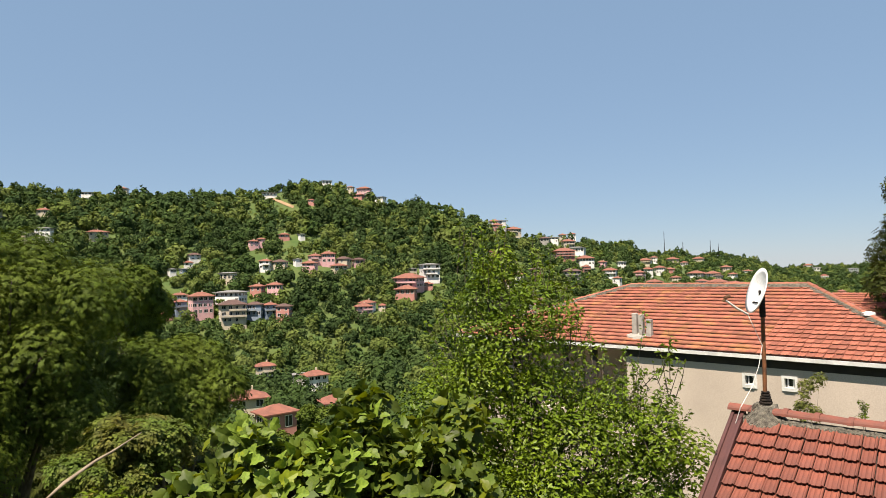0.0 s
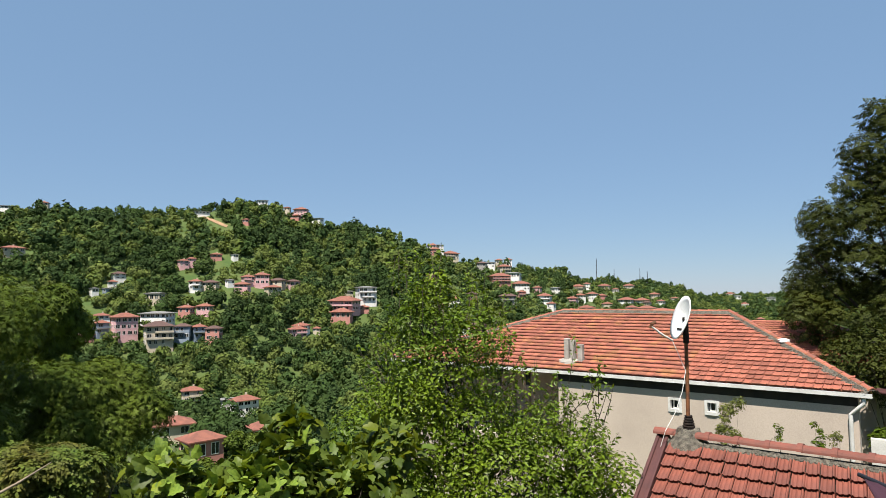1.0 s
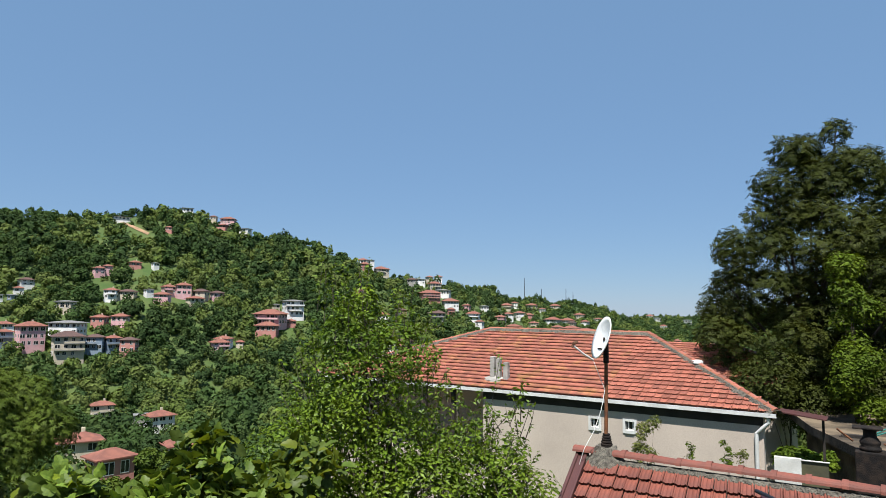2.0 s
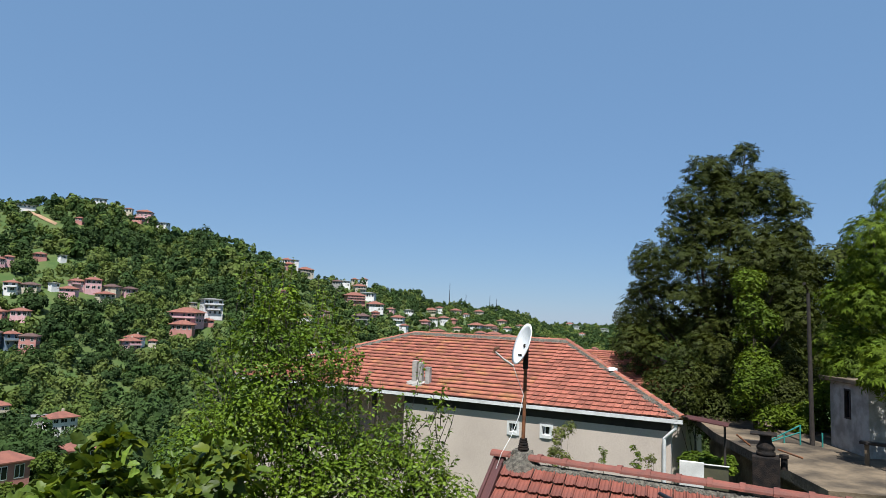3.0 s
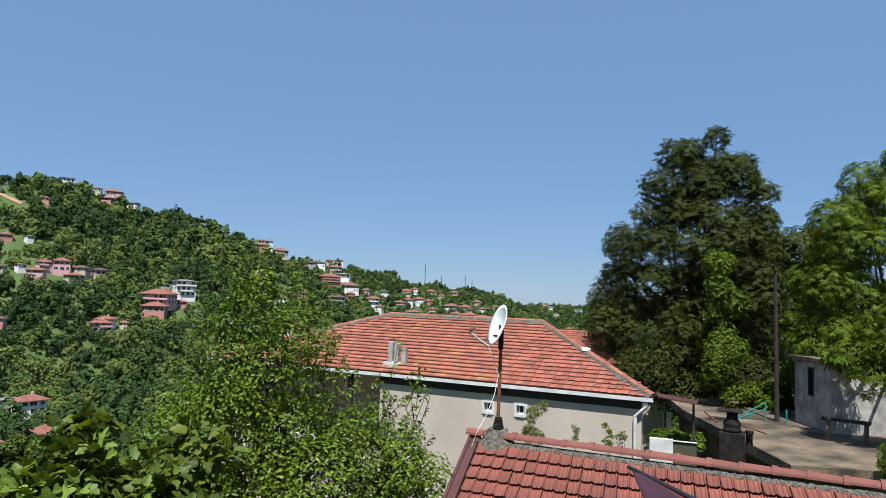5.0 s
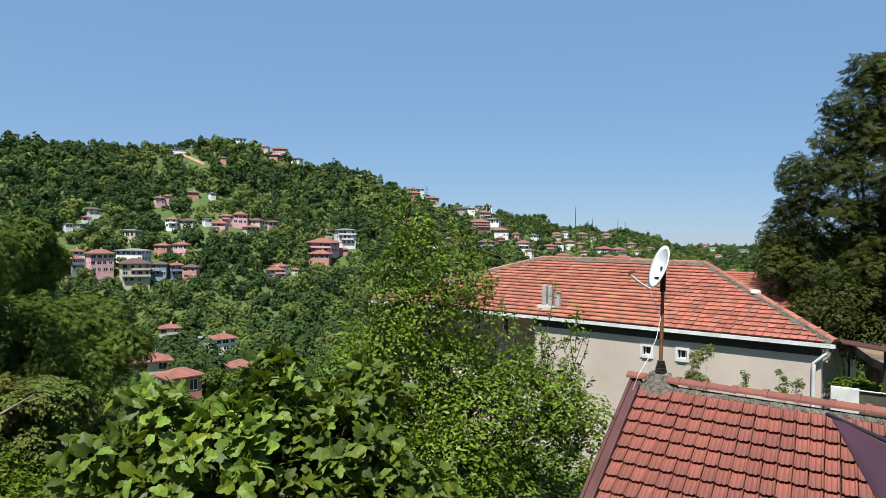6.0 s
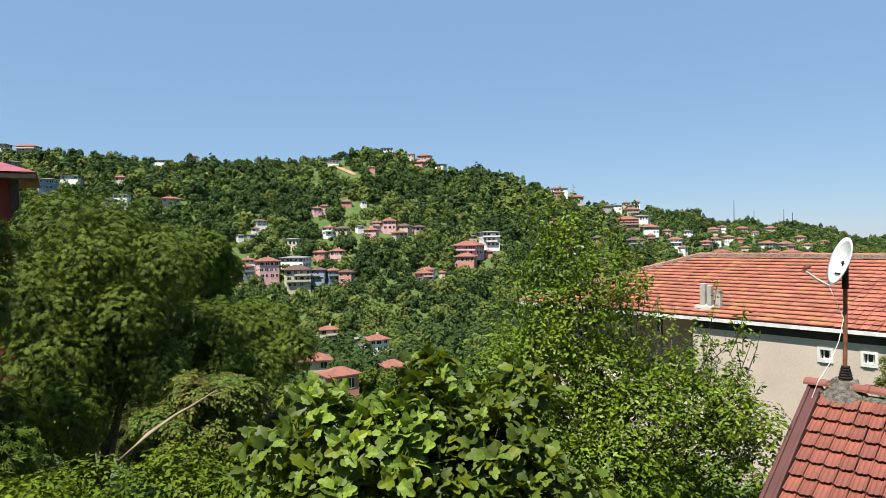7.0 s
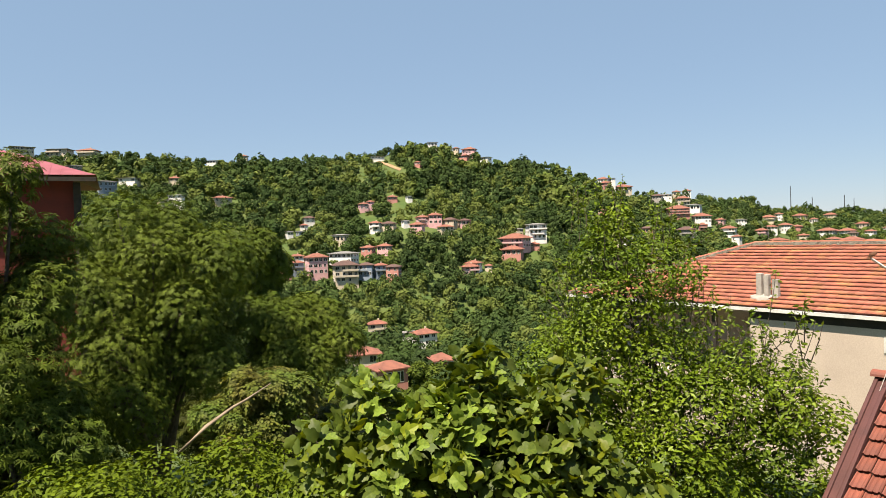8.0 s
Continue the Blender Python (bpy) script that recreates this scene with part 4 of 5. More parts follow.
broadleaf("walnut_tree", foot(-45.5, 14), stack(ball(-43.5, 13.5, -0.1, 1.15, 1.5, 2.0, 38, 0.4, 5), ball(-44, 13.2, -2.2, 1.2, 1.2, 1.4, 20, 0.5, 45), ball(-43.8, 13.2, -3.6, 1.6, 1.4, 1.7, 18, 0.55, 35)), 16000, SPRAY, SPRAY_F, 0.115, NUT_LEAF, "dark leafy tree beside a red house", radius=0.16, droop=0.7, seed=13)
# Added dark foliage; it stands in for the black shade under the trees.
broadleaf("shade_fill_thicket", foot(-28.5, 22.5), stack(ball(-28.5, 22.5, -6.0, 3.6, 1.5, 1.6, 22, 0.8, 71), ball(-20.5, 22.5, -6.8, 2.4, 1.4, 1.3, 12, 0.7, 72)), 9000, SPRAY, SPRAY_F, 0.17, DARK_LEAF, "added dark thicket that stands in for the shade below the trees", "shrub", radius=0.06, seed=24, every=4)
broadleaf("olive_green_tree", foot(-25, 42), ball(-25.9, 42, -2.0, 2.0, 2.4, 2.5, 13, 1.0, 6), 6000, SPRAY, SPRAY_F, 0.32, NUT_LEAF, "yellowish green tree farther down the slope", radius=0.18, seed=14)
for az, far, z, rx, rz, seed in ((-18.5, 62, -15.2, 3.4, 2.2, 41), (-11.0, 84, -18.6, 3.6, 2.4, 42), (-14.0, 74, -18.6, 3.0, 2.0, 43)):
    broadleaf("orchard_tree", foot(az, far), ball(az, far, z, rx, 2.4, rz, 14, 1.0, seed), 4200, LEAF, LEAF_F, 0.42, NUT_LEAF, "rounded green tree beside the valley roofs", radius=0.16, seed=seed, group="trees in the valley")
def tiers(far, rows, r, seed):
    """Masses filling a crown given by its tiers: height, and the bearings of its two flanks."""
    rng = np.random.default_rng(seed)
    out = []
    for z, a0, a1 in rows:
        wide = radians(a1 - a0) * far
        for i in range(max(1, round(wide / (1.15 * r)))):
            n = max(1, round(wide / (1.15 * r)))
            az = a0 + (a1 - a0) * (i + 0.5 + rng.uniform(-0.25, 0.25)) / n
            for side in (-1, 1):
                deep = side * rng.uniform(0.1, 0.33) * wide
                p = polar(az, far + deep, z + rng.uniform(-0.5, 0.5) * r)
                out.append((p.x, p.y, p.z, r * rng.uniform(0.62, 1.2)))
    return np.array(out)


HORNBEAM = [(7.8, 42.6, 43.9), (7.5, 40.7, 41.5), (6.7, 39.4, 46.0), (5.5, 38.0, 47.3), (4.2, 36.9, 47.8), (2.9, 35.6, 47.8), (1.5, 34.6, 47.8), (0.2, 34.0, 47.4), (-1.1, 33.9, 47.0), (-2.4, 34.3, 46.4), (-3.6, 35.6, 45.4)]
broadleaf("hornbeam_tree", foot(40.8, 33), tiers(33, HORNBEAM, 0.8, 7), 26000, TWIG, TWIG_F, 0.28, DARK_LEAF, "tall dense dark green hornbeam tree", radius=0.3, droop=0.05, seed=15, inner=0.05, every=6)
CHESTNUT = [(5.3, 54.4, 60.0), (4.3, 52.3, 63.0), (3.2, 50.6, 64.0), (2.0, 49.6, 65.0), (0.8, 48.9, 65.0), (-0.4, 49.0, 65.0), (-1.5, 49.8, 65.0)]
broadleaf("chestnut_tree", foot(54.5, 29), stack(tiers(28, CHESTNUT, 0.8, 10), ball(52.6, 22.6, -1.0, 0.8, 0.7, 0.9, 9, 0.42, 12), ball(55.2, 22.0, -0.6, 1.2, 0.9, 1.6, 12, 0.5, 19)), 27000, SPRAY, SPRAY_F, 0.18, BUSH_LEAF, "bright green chestnut tree overhanging the shed", radius=0.25, droop=0.7, seed=16, inner=0.05, every=6)
broadleaf("hornbeam_tree", foot(47.5, 40), ball(47.5, 40, 0.6, 4.2, 3, 5.0, 24, 1.4, 13), 4500, TWIG, TWIG_F, 0.6, DARK_LEAF, "dark tree in shade behind the terrace", radius=0.25, seed=17)
broadleaf("young_maple_tree", foot(43.8, 27.5), stack(ball(44.0, 27.5, -2.4, 0.8, 0.8, 1.4, 12, 0.45, 14), ball(43.9, 28.6, 0.4, 0.5, 0.5, 2.6, 14, 0.45, 15)), 6500, LEAF, LEAF_F, 0.14, BUSH_LEAF, "young light green tree with a column of ivy", radius=0.07, seed=18)
broadleaf("overhanging_shrub", foot(58.5, 17), ball(58.8, 17, -2.3, 1.6, 1.5, 1.7, 18, 0.5, 16), 9000, SPRAY, SPRAY_F, 0.12, BUSH_LEAF, "leafy green shrub beside the terrace", "shrub", radius=0.07, seed=19)
plum = broadleaf("plum_tree", foot(7, 9.6), stack(ball(5.5, 9.6, -1.4, 1.15, 0.9, 1.7, 24, 0.42, 17), ball(4.6, 9.6, -0.15, 0.5, 0.45, 0.7, 9, 0.26, 29), ball(11.4, 9.2, -2.5, 1.25, 0.8, 0.9, 18, 0.36, 18), ball(8, 9.0, -3.2, 1.9, 0.9, 1.4, 26, 0.5, 20), ball(16.8, 9.2, -2.3, 0.5, 0.5, 0.95, 13, 0.27, 27), ball(14.2, 9.4, -3.0, 1.0, 0.7, 1.1, 18, 0.36, 44), ball(19.2, 9.4, -3.1, 0.55, 0.45, 0.95, 14, 0.26, 30), ball(1.5, 9.6, -2.4, 0.7, 0.7, 1.2, 12, 0.4, 28)), 36000, LEAF, LEAF_F, 0.07, PLUM_LEAF, "slender plum tree with small glossy leaves", droop=0.4, radius=0.07, seed=20)

HALF = [(0.08, 0.0), (0.22, 0.03), (0.33, 0.14), (0.36, 0.28), (0.33, 0.39), (0.38, 0.49), (0.42, 0.62), (0.38, 0.74), (0.29, 0.78), (0.23, 0.76), (0.22, 0.9), (0.13, 1.03)]
FIG = [(x, y, 0.26 * x - 0.34 * (y - 0.15) ** 2) for x, y in [(0.02, 0.0)] + HALF + [(0.0, 1.08)]]
FIG += [(-x, y, z) for x, y, z in FIG[-2:0:-1]] + [(0, 0.5, -0.05)]
FIG_F = [(j, (j + 1) % (len(FIG) - 1), len(FIG) - 1) for j in range(len(FIG) - 1)]


def rosettes(puffs, n, per, rng, stalk=0.06):
    """Leaves set in whorls at the tips of twigs: their places and turns."""
    tips, out = on_masses(puffs, n, rng, 0.05, 0.75, 0.35)
    P, T = [], []
    for c, axis in zip(tips, out):
        axis = axis / np.linalg.norm(axis)
        a = np.cross(axis, (0.3, 0.9, 0.1))
        a /= np.linalg.norm(a)
        b = np.cross(axis, a)
        first = rng.uniform(0, 6.28)
        for i in range(per):
            t = first + i * 2.4
            rise = rng.uniform(-0.2, 1.05)
            y = math.cos(rise) * (math.cos(t) * a + math.sin(t) * b) + math.sin(rise) * axis
            z = axis - (axis @ y) * y + rng.normal(size=3) * 0.38
            z -= (z @ y) * y
            z /= np.linalg.norm(z)
            P.append(c + y * stalk - axis * 0.02 * i)
            T.append(np.stack([np.cross(y, z), y, z], 1))
    return np.array(P), np.array(T)


fig = thing("fig_tree", Matrix.Identity(4), "spreading fig tree with large lobed leaves", "tree")
FIG_MASSES = stack(ball(-4, 7.2, -2.35, 1.05, 0.7, 1.2, 16, 0.36, 21), ball(-14, 7.0, -2.35, 1.2, 0.6, 0.85, 16, 0.34, 22), ball(0, 6.6, -2.9, 1.0, 0.7, 0.9, 14, 0.36, 23))
woody("fig_tree", foot(-7, 7.2), FIG_MASSES, 0.06, fig, BARK, every=1)
rng = np.random.default_rng(21)
fig_places, fig_turns = rosettes(FIG_MASSES, 760, 8, rng, 0.07)
fig_near = np.argsort(fig_places[:, 1] - 0.8 * fig_places[:, 2])
rest = fig_near[280:]
tagged(cloud("leaves", FIG, FIG_F, fig_places[rest], fig_turns[rest], rng.uniform(0.085, 0.175, len(rest)), [FIG_LEAF, FIG_YOUNG], fig, which=(rng.uniform(size=len(rest)) < 0.2).astype(int)), kind="stuff")
broadleaf("bramble_hedge", foot(-33, 11), stack(ball(-38, 11, -4.1, 1.6, 1.2, 0.75, 10, 0.6, 24), ball(-30, 11, -4.15, 1.6, 1.2, 0.7, 10, 0.6, 25), ball(-22, 10.5, -4.1, 1.5, 1.2, 0.7, 10, 0.6, 26)), 14000, LEAF, LEAF_F, 0.1, BUSH_LEAF, "sunlit hedge of brambles and vines", "hedge", radius=0.03, seed=22)

# ---- the satellite dish on the low roof's corner ----
dish_at = polar(25.95, 8.62, 0)
dish = thing("satellite_dish", NEAR_SIZE, "white satellite dish on a rusty pole set in mortar", "satellite dish")
blob = Shape().lathe([(0.29, NR_Z - 0.24), (0.25, NR_Z - 0.06), (0.17, NR_Z + 0.07), (0.13, NR_Z + 0.15)], dish_at.x, dish_at.y, 16)
rng = random.Random(7)
blob.v = [(x + rng.uniform(-0.03, 0.03), y + rng.uniform(-0.03, 0.03), z + rng.uniform(-0.02, 0.02)) for x, y, z in blob.v]
part("mortar_base", blob, MORTAR, dish, "rough grey mortar mound")
turns_of_cloth = []
for i in range(6):
    z, q = NR_Z + 0.13 + i * 0.03, 0.082 - 0.007 * i
    turns_of_cloth += [(q * 0.88, z), (q, z + 0.012), (q * 0.97, z + 0.026)]
wrap = Shape().lathe(turns_of_cloth, dish_at.x + 0.01, dish_at.y, 14)
part("wrapping", wrap, BLACK_STEEL, dish, "dark wound cloth at the foot of the pole")
top = polar(26.03, 8.62, -0.42)
part("pole", Shape().tube([(dish_at.x, dish_at.y, NR_Z), (dish_at.x + 0.01, dish_at.y, -1.1), (top.x, top.y, -0.55)], [0.024, 0.023, 0.022], 10), RUST, dish)
part("mast_clamp", Shape().tube([(top.x, top.y, -0.62), (top.x, top.y, -0.3)], [0.034, 0.034], 10), BLACK_STEEL, dish)
face = polar(25.85, 8.58, -0.31)
way = Vector((math.sin(radians(-85)) * math.cos(radians(18)), math.cos(radians(-85)) * math.cos(radians(18)), math.sin(radians(18))))
turned = way.to_track_quat("Z", "Y").to_matrix().to_4x4()
bowl = Shape()
rings, sides = [], 32
for side in (0, 1):
    for i in range(7):
        q = 0.255 * i / 6 + 0.001
        rings.append([(q * math.cos(2 * math.pi * j / sides), 1.08 * q * math.sin(2 * math.pi * j / sides), 0.9 * q * q - 0.02 - side * 0.012) for j in range(sides)])
bowl.v = [p for ring in rings for p in ring]
for i in range(6):
    for j in range(sides):
        a, b = i * sides + j, i * sides + (j + 1) % sides
        bowl.f.append((a, a + sides, b + sides, b))
        a, b = a + 7 * sides, b + 7 * sides
        bowl.f.append((a, b, b + sides, a + sides))
for j in range(sides):
    a, b = 6 * sides + j, 6 * sides + (j + 1) % sides
    bowl.f.append((a, a + 7 * sides, b + 7 * sides, b))
bowl.v = [tuple(Matrix.Translation(face) @ turned @ Vector(p)) for p in bowl.v]
part("reflector", bowl, DISH, dish, smooth=True)
logo = Shape()
for i in range(7):
    logo.box(-0.075 + i * 0.022, 0.13, 0.006, -0.061 + i * 0.022, 0.152, 0.012, Matrix.Translation(face) @ turned @ pose(0, 0, 0, 0, 0, 180))
part("logo_mark", logo, BLACK_STEEL, dish, "small dark marking")
low = face + turned.to_3x3() @ Vector((0, -0.3, 0.05))
if low.z > face.z:
    low = face + turned.to_3x3() @ Vector((0, 0.3, 0.05))
lnb = polar(23.35, 8.35, -0.40)
part("arm", Shape().tube([low, low.lerp(lnb, 0.5) + Vector((0, 0, -0.012)), lnb], [0.014, 0.013, 0.013], 8), GUTTER, dish, "thin white feed arm")
part("feed_horn", Shape().tube([lnb + Vector((-0.02, 0, -0.02)), lnb + Vector((0.01, 0, 0.03)), lnb + Vector((0.06, 0.01, 0.05))], [0.02, 0.024, 0.018], 10), RUST, dish, "weathered feed horn")
part("bracket", Shape().tube([face - way * 0.02, top + Vector((0, 0, 0.02))], [0.03, 0.024], 8), BLACK_STEEL, dish)
cable = [low, (dish_at.x - 0.02, dish_at.y - 0.03, -0.95), polar(25.6, 8.55, -1.2), polar(25.0, 8.5, -1.45), polar(24.2, 8.45, -1.66), polar(23.6, 8.5, -1.95)]
part("cable", Shape().tube(cable, [0.0045] * 6, 6), CABLE, dish, "thin white cable")

# ---- chimney on the big roof: three upright slabs in a splash of mortar ----
roof_chimney = thing("slab_chimney", TOWN, "pale weathered chimney of upright slabs on the tiled roof", "chimney")
slope = (H_ZR - H_Z) / (H_YR - H_Y0)
for x, w, h in ((-11.1, 0.17, 0.8), (-10.86, 0.15, 0.76), (-10.6, 0.18, 0.62)):
    y = H_Y0 + 0.5
    bevelled(part("slab", Shape().box(x, y, H_Z + slope * 0.4, x + w, y + 0.17, H_Z + slope * 0.5 + h), WHITEWASH, roof_chimney), 0.015)
sp_ = Shape().lathe([(0.3, 0.02), (0.25, 0.07), (0.12, 0.1)], 0, 0, 12)
mm = Matrix.Translation((-10.95, H_Y0 + 0.55, H_Z + slope * 0.55)) @ pose(0, 0, 0, 22, 0, 0) @ Matrix.Diagonal((1.25, 0.9, 1, 1))
rng = random.Random(9)
sp_.v = [tuple(mm @ Vector((x * rng.uniform(0.75, 1.2), y * rng.uniform(0.75, 1.2), z))) for x, y, z in sp_.v]
part("mortar_splash", sp_, WHITEWASH, roof_chimney)

# ---- the sooty flue between the roofs ----
flue_at = polar(44.7, 14.4, -0.02)
flue = thing("sooty_chimney", Matrix.Translation(flue_at) @ pose(0, 0, 0, 0, 0, -45), "soot-black sheet metal chimney with a cowl", "chimney")
bevelled(part("shaft", Shape().box(-0.24, -0.22, -8.9, 0.24, 0.22, -2.38), BLACK_STEEL, flue), 0.02)
part("collar", Shape().lathe([(0.17, -2.38), (0.17, -2.31), (0.14, -2.30), (0.165, -2.25), (0.165, -2.21), (0.11, -2.13), (0.1, -2.03), (0.115, -2.02), (0.115, -1.99), (0.02, -1.985)], 0.0, 0.0, 16), BLACK_STEEL, flue, smooth=True)
bevelled(part("cover_plate", Shape().box(-0.27, -0.18, -1.99, 0.2, 0.16, -1.955), BLACK_STEEL, flue), 0.012)
part("side_vent", Shape().lathe([(0.06, -2.6), (0.06, -2.38), (0.08, -2.38), (0.08, -2.32)], 0.31, -0.05, 10), BLACK_STEEL, flue)
for a, b in (((-0.26, -0.22, -2.2), (-0.5, -0.3, -2.0)), ((0.2, -0.24, -2.2), (0.62, -0.2, -2.32))):
    part("stay", Shape().tube([a, b], [0.02, 0.02], 6), RUST, flue)

# ---- things on and round the terrace ----
pole_at = polar(47.75, 25.2, SLAB_Z)
pole = thing("utility_pole", Matrix.Translation(pole_at) @ pose(0, 0, 0, 0.5, -1.2, 0), "slim dark wooden pole with a lamp at its top", "pole")
part("shaft", Shape().tube([(0, 0, 0), (0, 0, 2.6), (0, 0, 5.0)], [0.08, 0.07, 0.055], 10), DARK_WOOD, pole)
part("lamp_head", Shape().tube([(0, 0, 4.95), (-0.1, -0.05, 5.15), (-0.32, -0.15, 5.3)], [0.03, 0.03, 0.06], 8), BLACK_STEEL, pole)
rail = thing("stair_railing", Matrix.Translation(polar(46.0, 25.0, SLAB_Z)) @ pose(0, 0, 0, 0, 0, -46), "turquoise painted metal stair railing", "railing")
for dz in (0, -0.22):
    part("rail", Shape().tube([(-0.5, 0, 0.02 + dz * 0.2), (0.42, 0, 0.62 + dz)], [0.022, 0.022], 8), TURQUOISE, rail)
for x, z in ((-0.05, 0.3), (0.42, 0.64), (1.05, 0.45)):
    part("post", Shape().tube([(x, 0, -0.02), (x, 0, z)], [0.025, 0.025], 8), TURQUOISE, rail)
bench = thing("rough_bench", Matrix.Translation(polar(52.3, 22.6, SLAB_Z)) @ pose(0, 0, 0, 0, 0, -58), "rough dark timber bench in front of a shed", "bench")
bevelled(part("seat", Shape().box(-0.62, -0.13, 0.58, 0.62, 0.13, 0.66), DARK_WOOD, bench), 0.01)
for x in (-0.5, 0.45):
    part("leg", Shape().box(x, -0.06, -0.005, x + 0.11, 0.06, 0.58), CONCRETE, bench)
boards = thing("stacked_boards", Matrix.Translation(polar(43.7, 24.2, SLAB_Z)) @ pose(0, 0, 0, 0, 0, -40), "dark boards lying on the terrace edge", "boards")
for i in range(3):
    part("board", Shape().box(-0.42 + 0.06 * i, -0.1, 0.035 * i - 0.002, 0.45 - 0.05 * i, 0.1, 0.035 * i + 0.03), DARK_WOOD, boards)
low_wall = thing("low_white_wall", pose(0, 0, 0, 0, 0, -40), "low bright white wall with a glazed panel beside a house", "wall")
part("wall", Shape().box(-0.57, 20.4, -8, 0.08, 20.6, -3.82), GUTTER, low_wall)
part("panel", Shape().box(0.085, 20.45, -8, 0.72, 20.5, -3.86), DRY_PANEL, low_wall, "dull olive glazed panel")
part("rail", Shape().tube([(0.08, 20.42, -3.84), (0.74, 20.42, -3.84)], [0.02, 0.02], 6), GUTTER, low_wall)

# ---- shrubs along the plastered wall ----
for az, far, z, rr, n, seed, mat in ((29.4, 15.5, -2.8, 0.33, 1300, 31, DRY_LEAF), (28.6, 15.6, -3.05, 0.25, 600, 36, DRY_LEAF), (32.4, 15.6, -2.92, 0.12, 160, 32, BUSH_LEAF), (35.0, 15.6, -2.98, 0.17, 320, 33, BUSH_LEAF), (36.2, 15.6, -3.05, 0.14, 200, 34, DRY_LEAF)):
    broadleaf("garden_shrub", foot(az, far), ball(az, far, z, rr, rr, rr * 2.1, 11, rr * 0.36, seed), n, LEAF, LEAF_F, 0.055, mat, "pale small-leaved shrub growing by the plastered wall", "shrub", radius=0.012, seed=seed, inner=0.35, every=1, group="shrubs by the wall")

# ---- the leaning dead branch and the feathery tree round it ----
branch = Shape().tube([polar(-32.6, 12.0, -3.6), polar(-30.3, 12.1, -3.2), polar(-28.2, 12.2, -2.95), polar(-27.0, 12.3, -2.85), polar(-25.0, 12.4, -2.62)], [0.032, 0.03, 0.026, 0.02, 0.008], 8)
acacia = broadleaf("acacia_tree", foot(-27, 13.4), stack(ball(-24.5, 13.6, -3.05, 1.1, 0.8, 0.5, 16, 0.24, 41), ball(-27.8, 13.2, -3.55, 1.1, 0.8, 0.5, 14, 0.22, 42)), 5200, TWIG, TWIG_F, 0.2, ACACIA_LEAF, "feathery acacia tree with a bare leaning branch", radius=0.05, seed=23, droop=0.9)
part("bare_branch", branch, BARE_WOOD, acacia, "bare pale branch", smooth=True)

# ---- the red house up on the slope ----
red_house = thing("red_house", Matrix.Translation(polar(-41.4, 45, 0)) @ pose(0, 0, 0, 0, 0, 36), "dark red house with a pink metal hip roof", "house")
part("wall", Shape().box(-7.5, -4, -11, 2.15, 5, 3.75), RED_WALL, red_house)
rf = Shape().face((-9, -5, 3.78), (3.3, -5, 3.9), (-2, 0, 5.9), (-6, 0, 5.9)).face((3.3, -5, 3.9), (3.3, 6, 3.9), (-2, 0, 5.9)).face((3.3, 6, 3.9), (-9, 6, 3.78), (-6, 0, 5.9), (-2, 0, 5.9)).face((-9, 6, 3.78), (-9, -5, 3.78), (-6, 0, 5.9))
part("roof", rf, PINK_ROOF, red_house, "pink ribbed metal roof")
for i in range(22):
    x = -8.6 + i * 0.54
    e = min(max((x + 2) / 5.3, 0), 1) if x > -2 else (min(max((-6 - x) / 3, 0), 1) if x < -6 else 0)
    part("rib", Shape().tube([(x, -5.0, 3.86), (x, -5 + 5 * (1 - e), 3.86 + 2.06 * (1 - e))], [0.035, 0.035], 5), PINK_ROOF, red_house)
part("fascia", Shape().box(-9, -5.02, 3.55, 3.3, -4.9, 3.77), DARK_WOOD, red_house)
part("corner_post", Shape().box(2.16, -4.3, -11, 2.5, -3.96, 3.54), DARK_WOOD, red_house)
part("chimney", Shape().box(-3.5, -3.2, 4.2, -2.7, -2.4, 6.0), RED_WALL, red_house)

# ---- masts on the far ridge ----
for az, far, tall in ((18.85, 1010, 30), (20.3, 1040, 17), (22.4, 1090, 20), (23.0, 1100, 14)):
    p = polar(az, far, 0)
    p.z = float(lie(p.x, p.y))
    mast = thing("radio_mast", Matrix.Translation(p), "thin steel radio mast on the ridge", "mast", "radio masts")
    part("shaft", Shape().tube([(0, 0, -1), (0, 0, tall + 4)], [0.6, 0.3], 6), BLACK_STEEL, mast)

# ---- the balcony that the view is taken from ----
tagged(part("floor", Shape().box(-3, -1.6, -1.75, 2.6, 0.25, -1.55), CONCRETE), "plain concrete balcony floor", "floor", kind="structure")
tagged(part("wall_south", Shape().box(-3, -1.8, -8.7, 2.6, -1.603, 1.45), PLASTER), "plain plastered house wall behind the balcony", "wall", kind="structure")
# Unseen, added: right piece shades the post, the gap leaves the awning in sun.
tagged(part("ceiling", Shape().box(-3, -1.6, 1.4, 0.25, 0.6, 1.55).box(1.6, -1.6, 1.4, 2.9, 1.6, 1.55), CONCRETE), "unseen concrete slab added above the balcony to shade the corner post", "ceiling", kind="structure")
corner = thing("balcony_corner_post", Matrix.Identity(4), "broken concrete corner post with a pale board", "post")
here = Vector((0.09, -0.02, 0))
c0, c1 = here + polar(56.75, 2.5, 0), here + polar(61.5, 2.5, 0)
post = Shape().prism([(c0.x, c0.y), (c1.x, c1.y), (c1.x + 0.19, c1.y + 0.11), (c0.x + 0.19, c0.y + 0.11)], 0.86, 1.398)
bevelled(part("post", post, CONCRETE, corner), 0.02)
d0, d1, d2, d3 = (here + q for q in (polar(57.0, 2.48, 0.8), polar(57.75, 2.48, 0.36), polar(60.5, 2.48, 0.2), polar(61, 2.48, 0.857)))
slant = Shape()
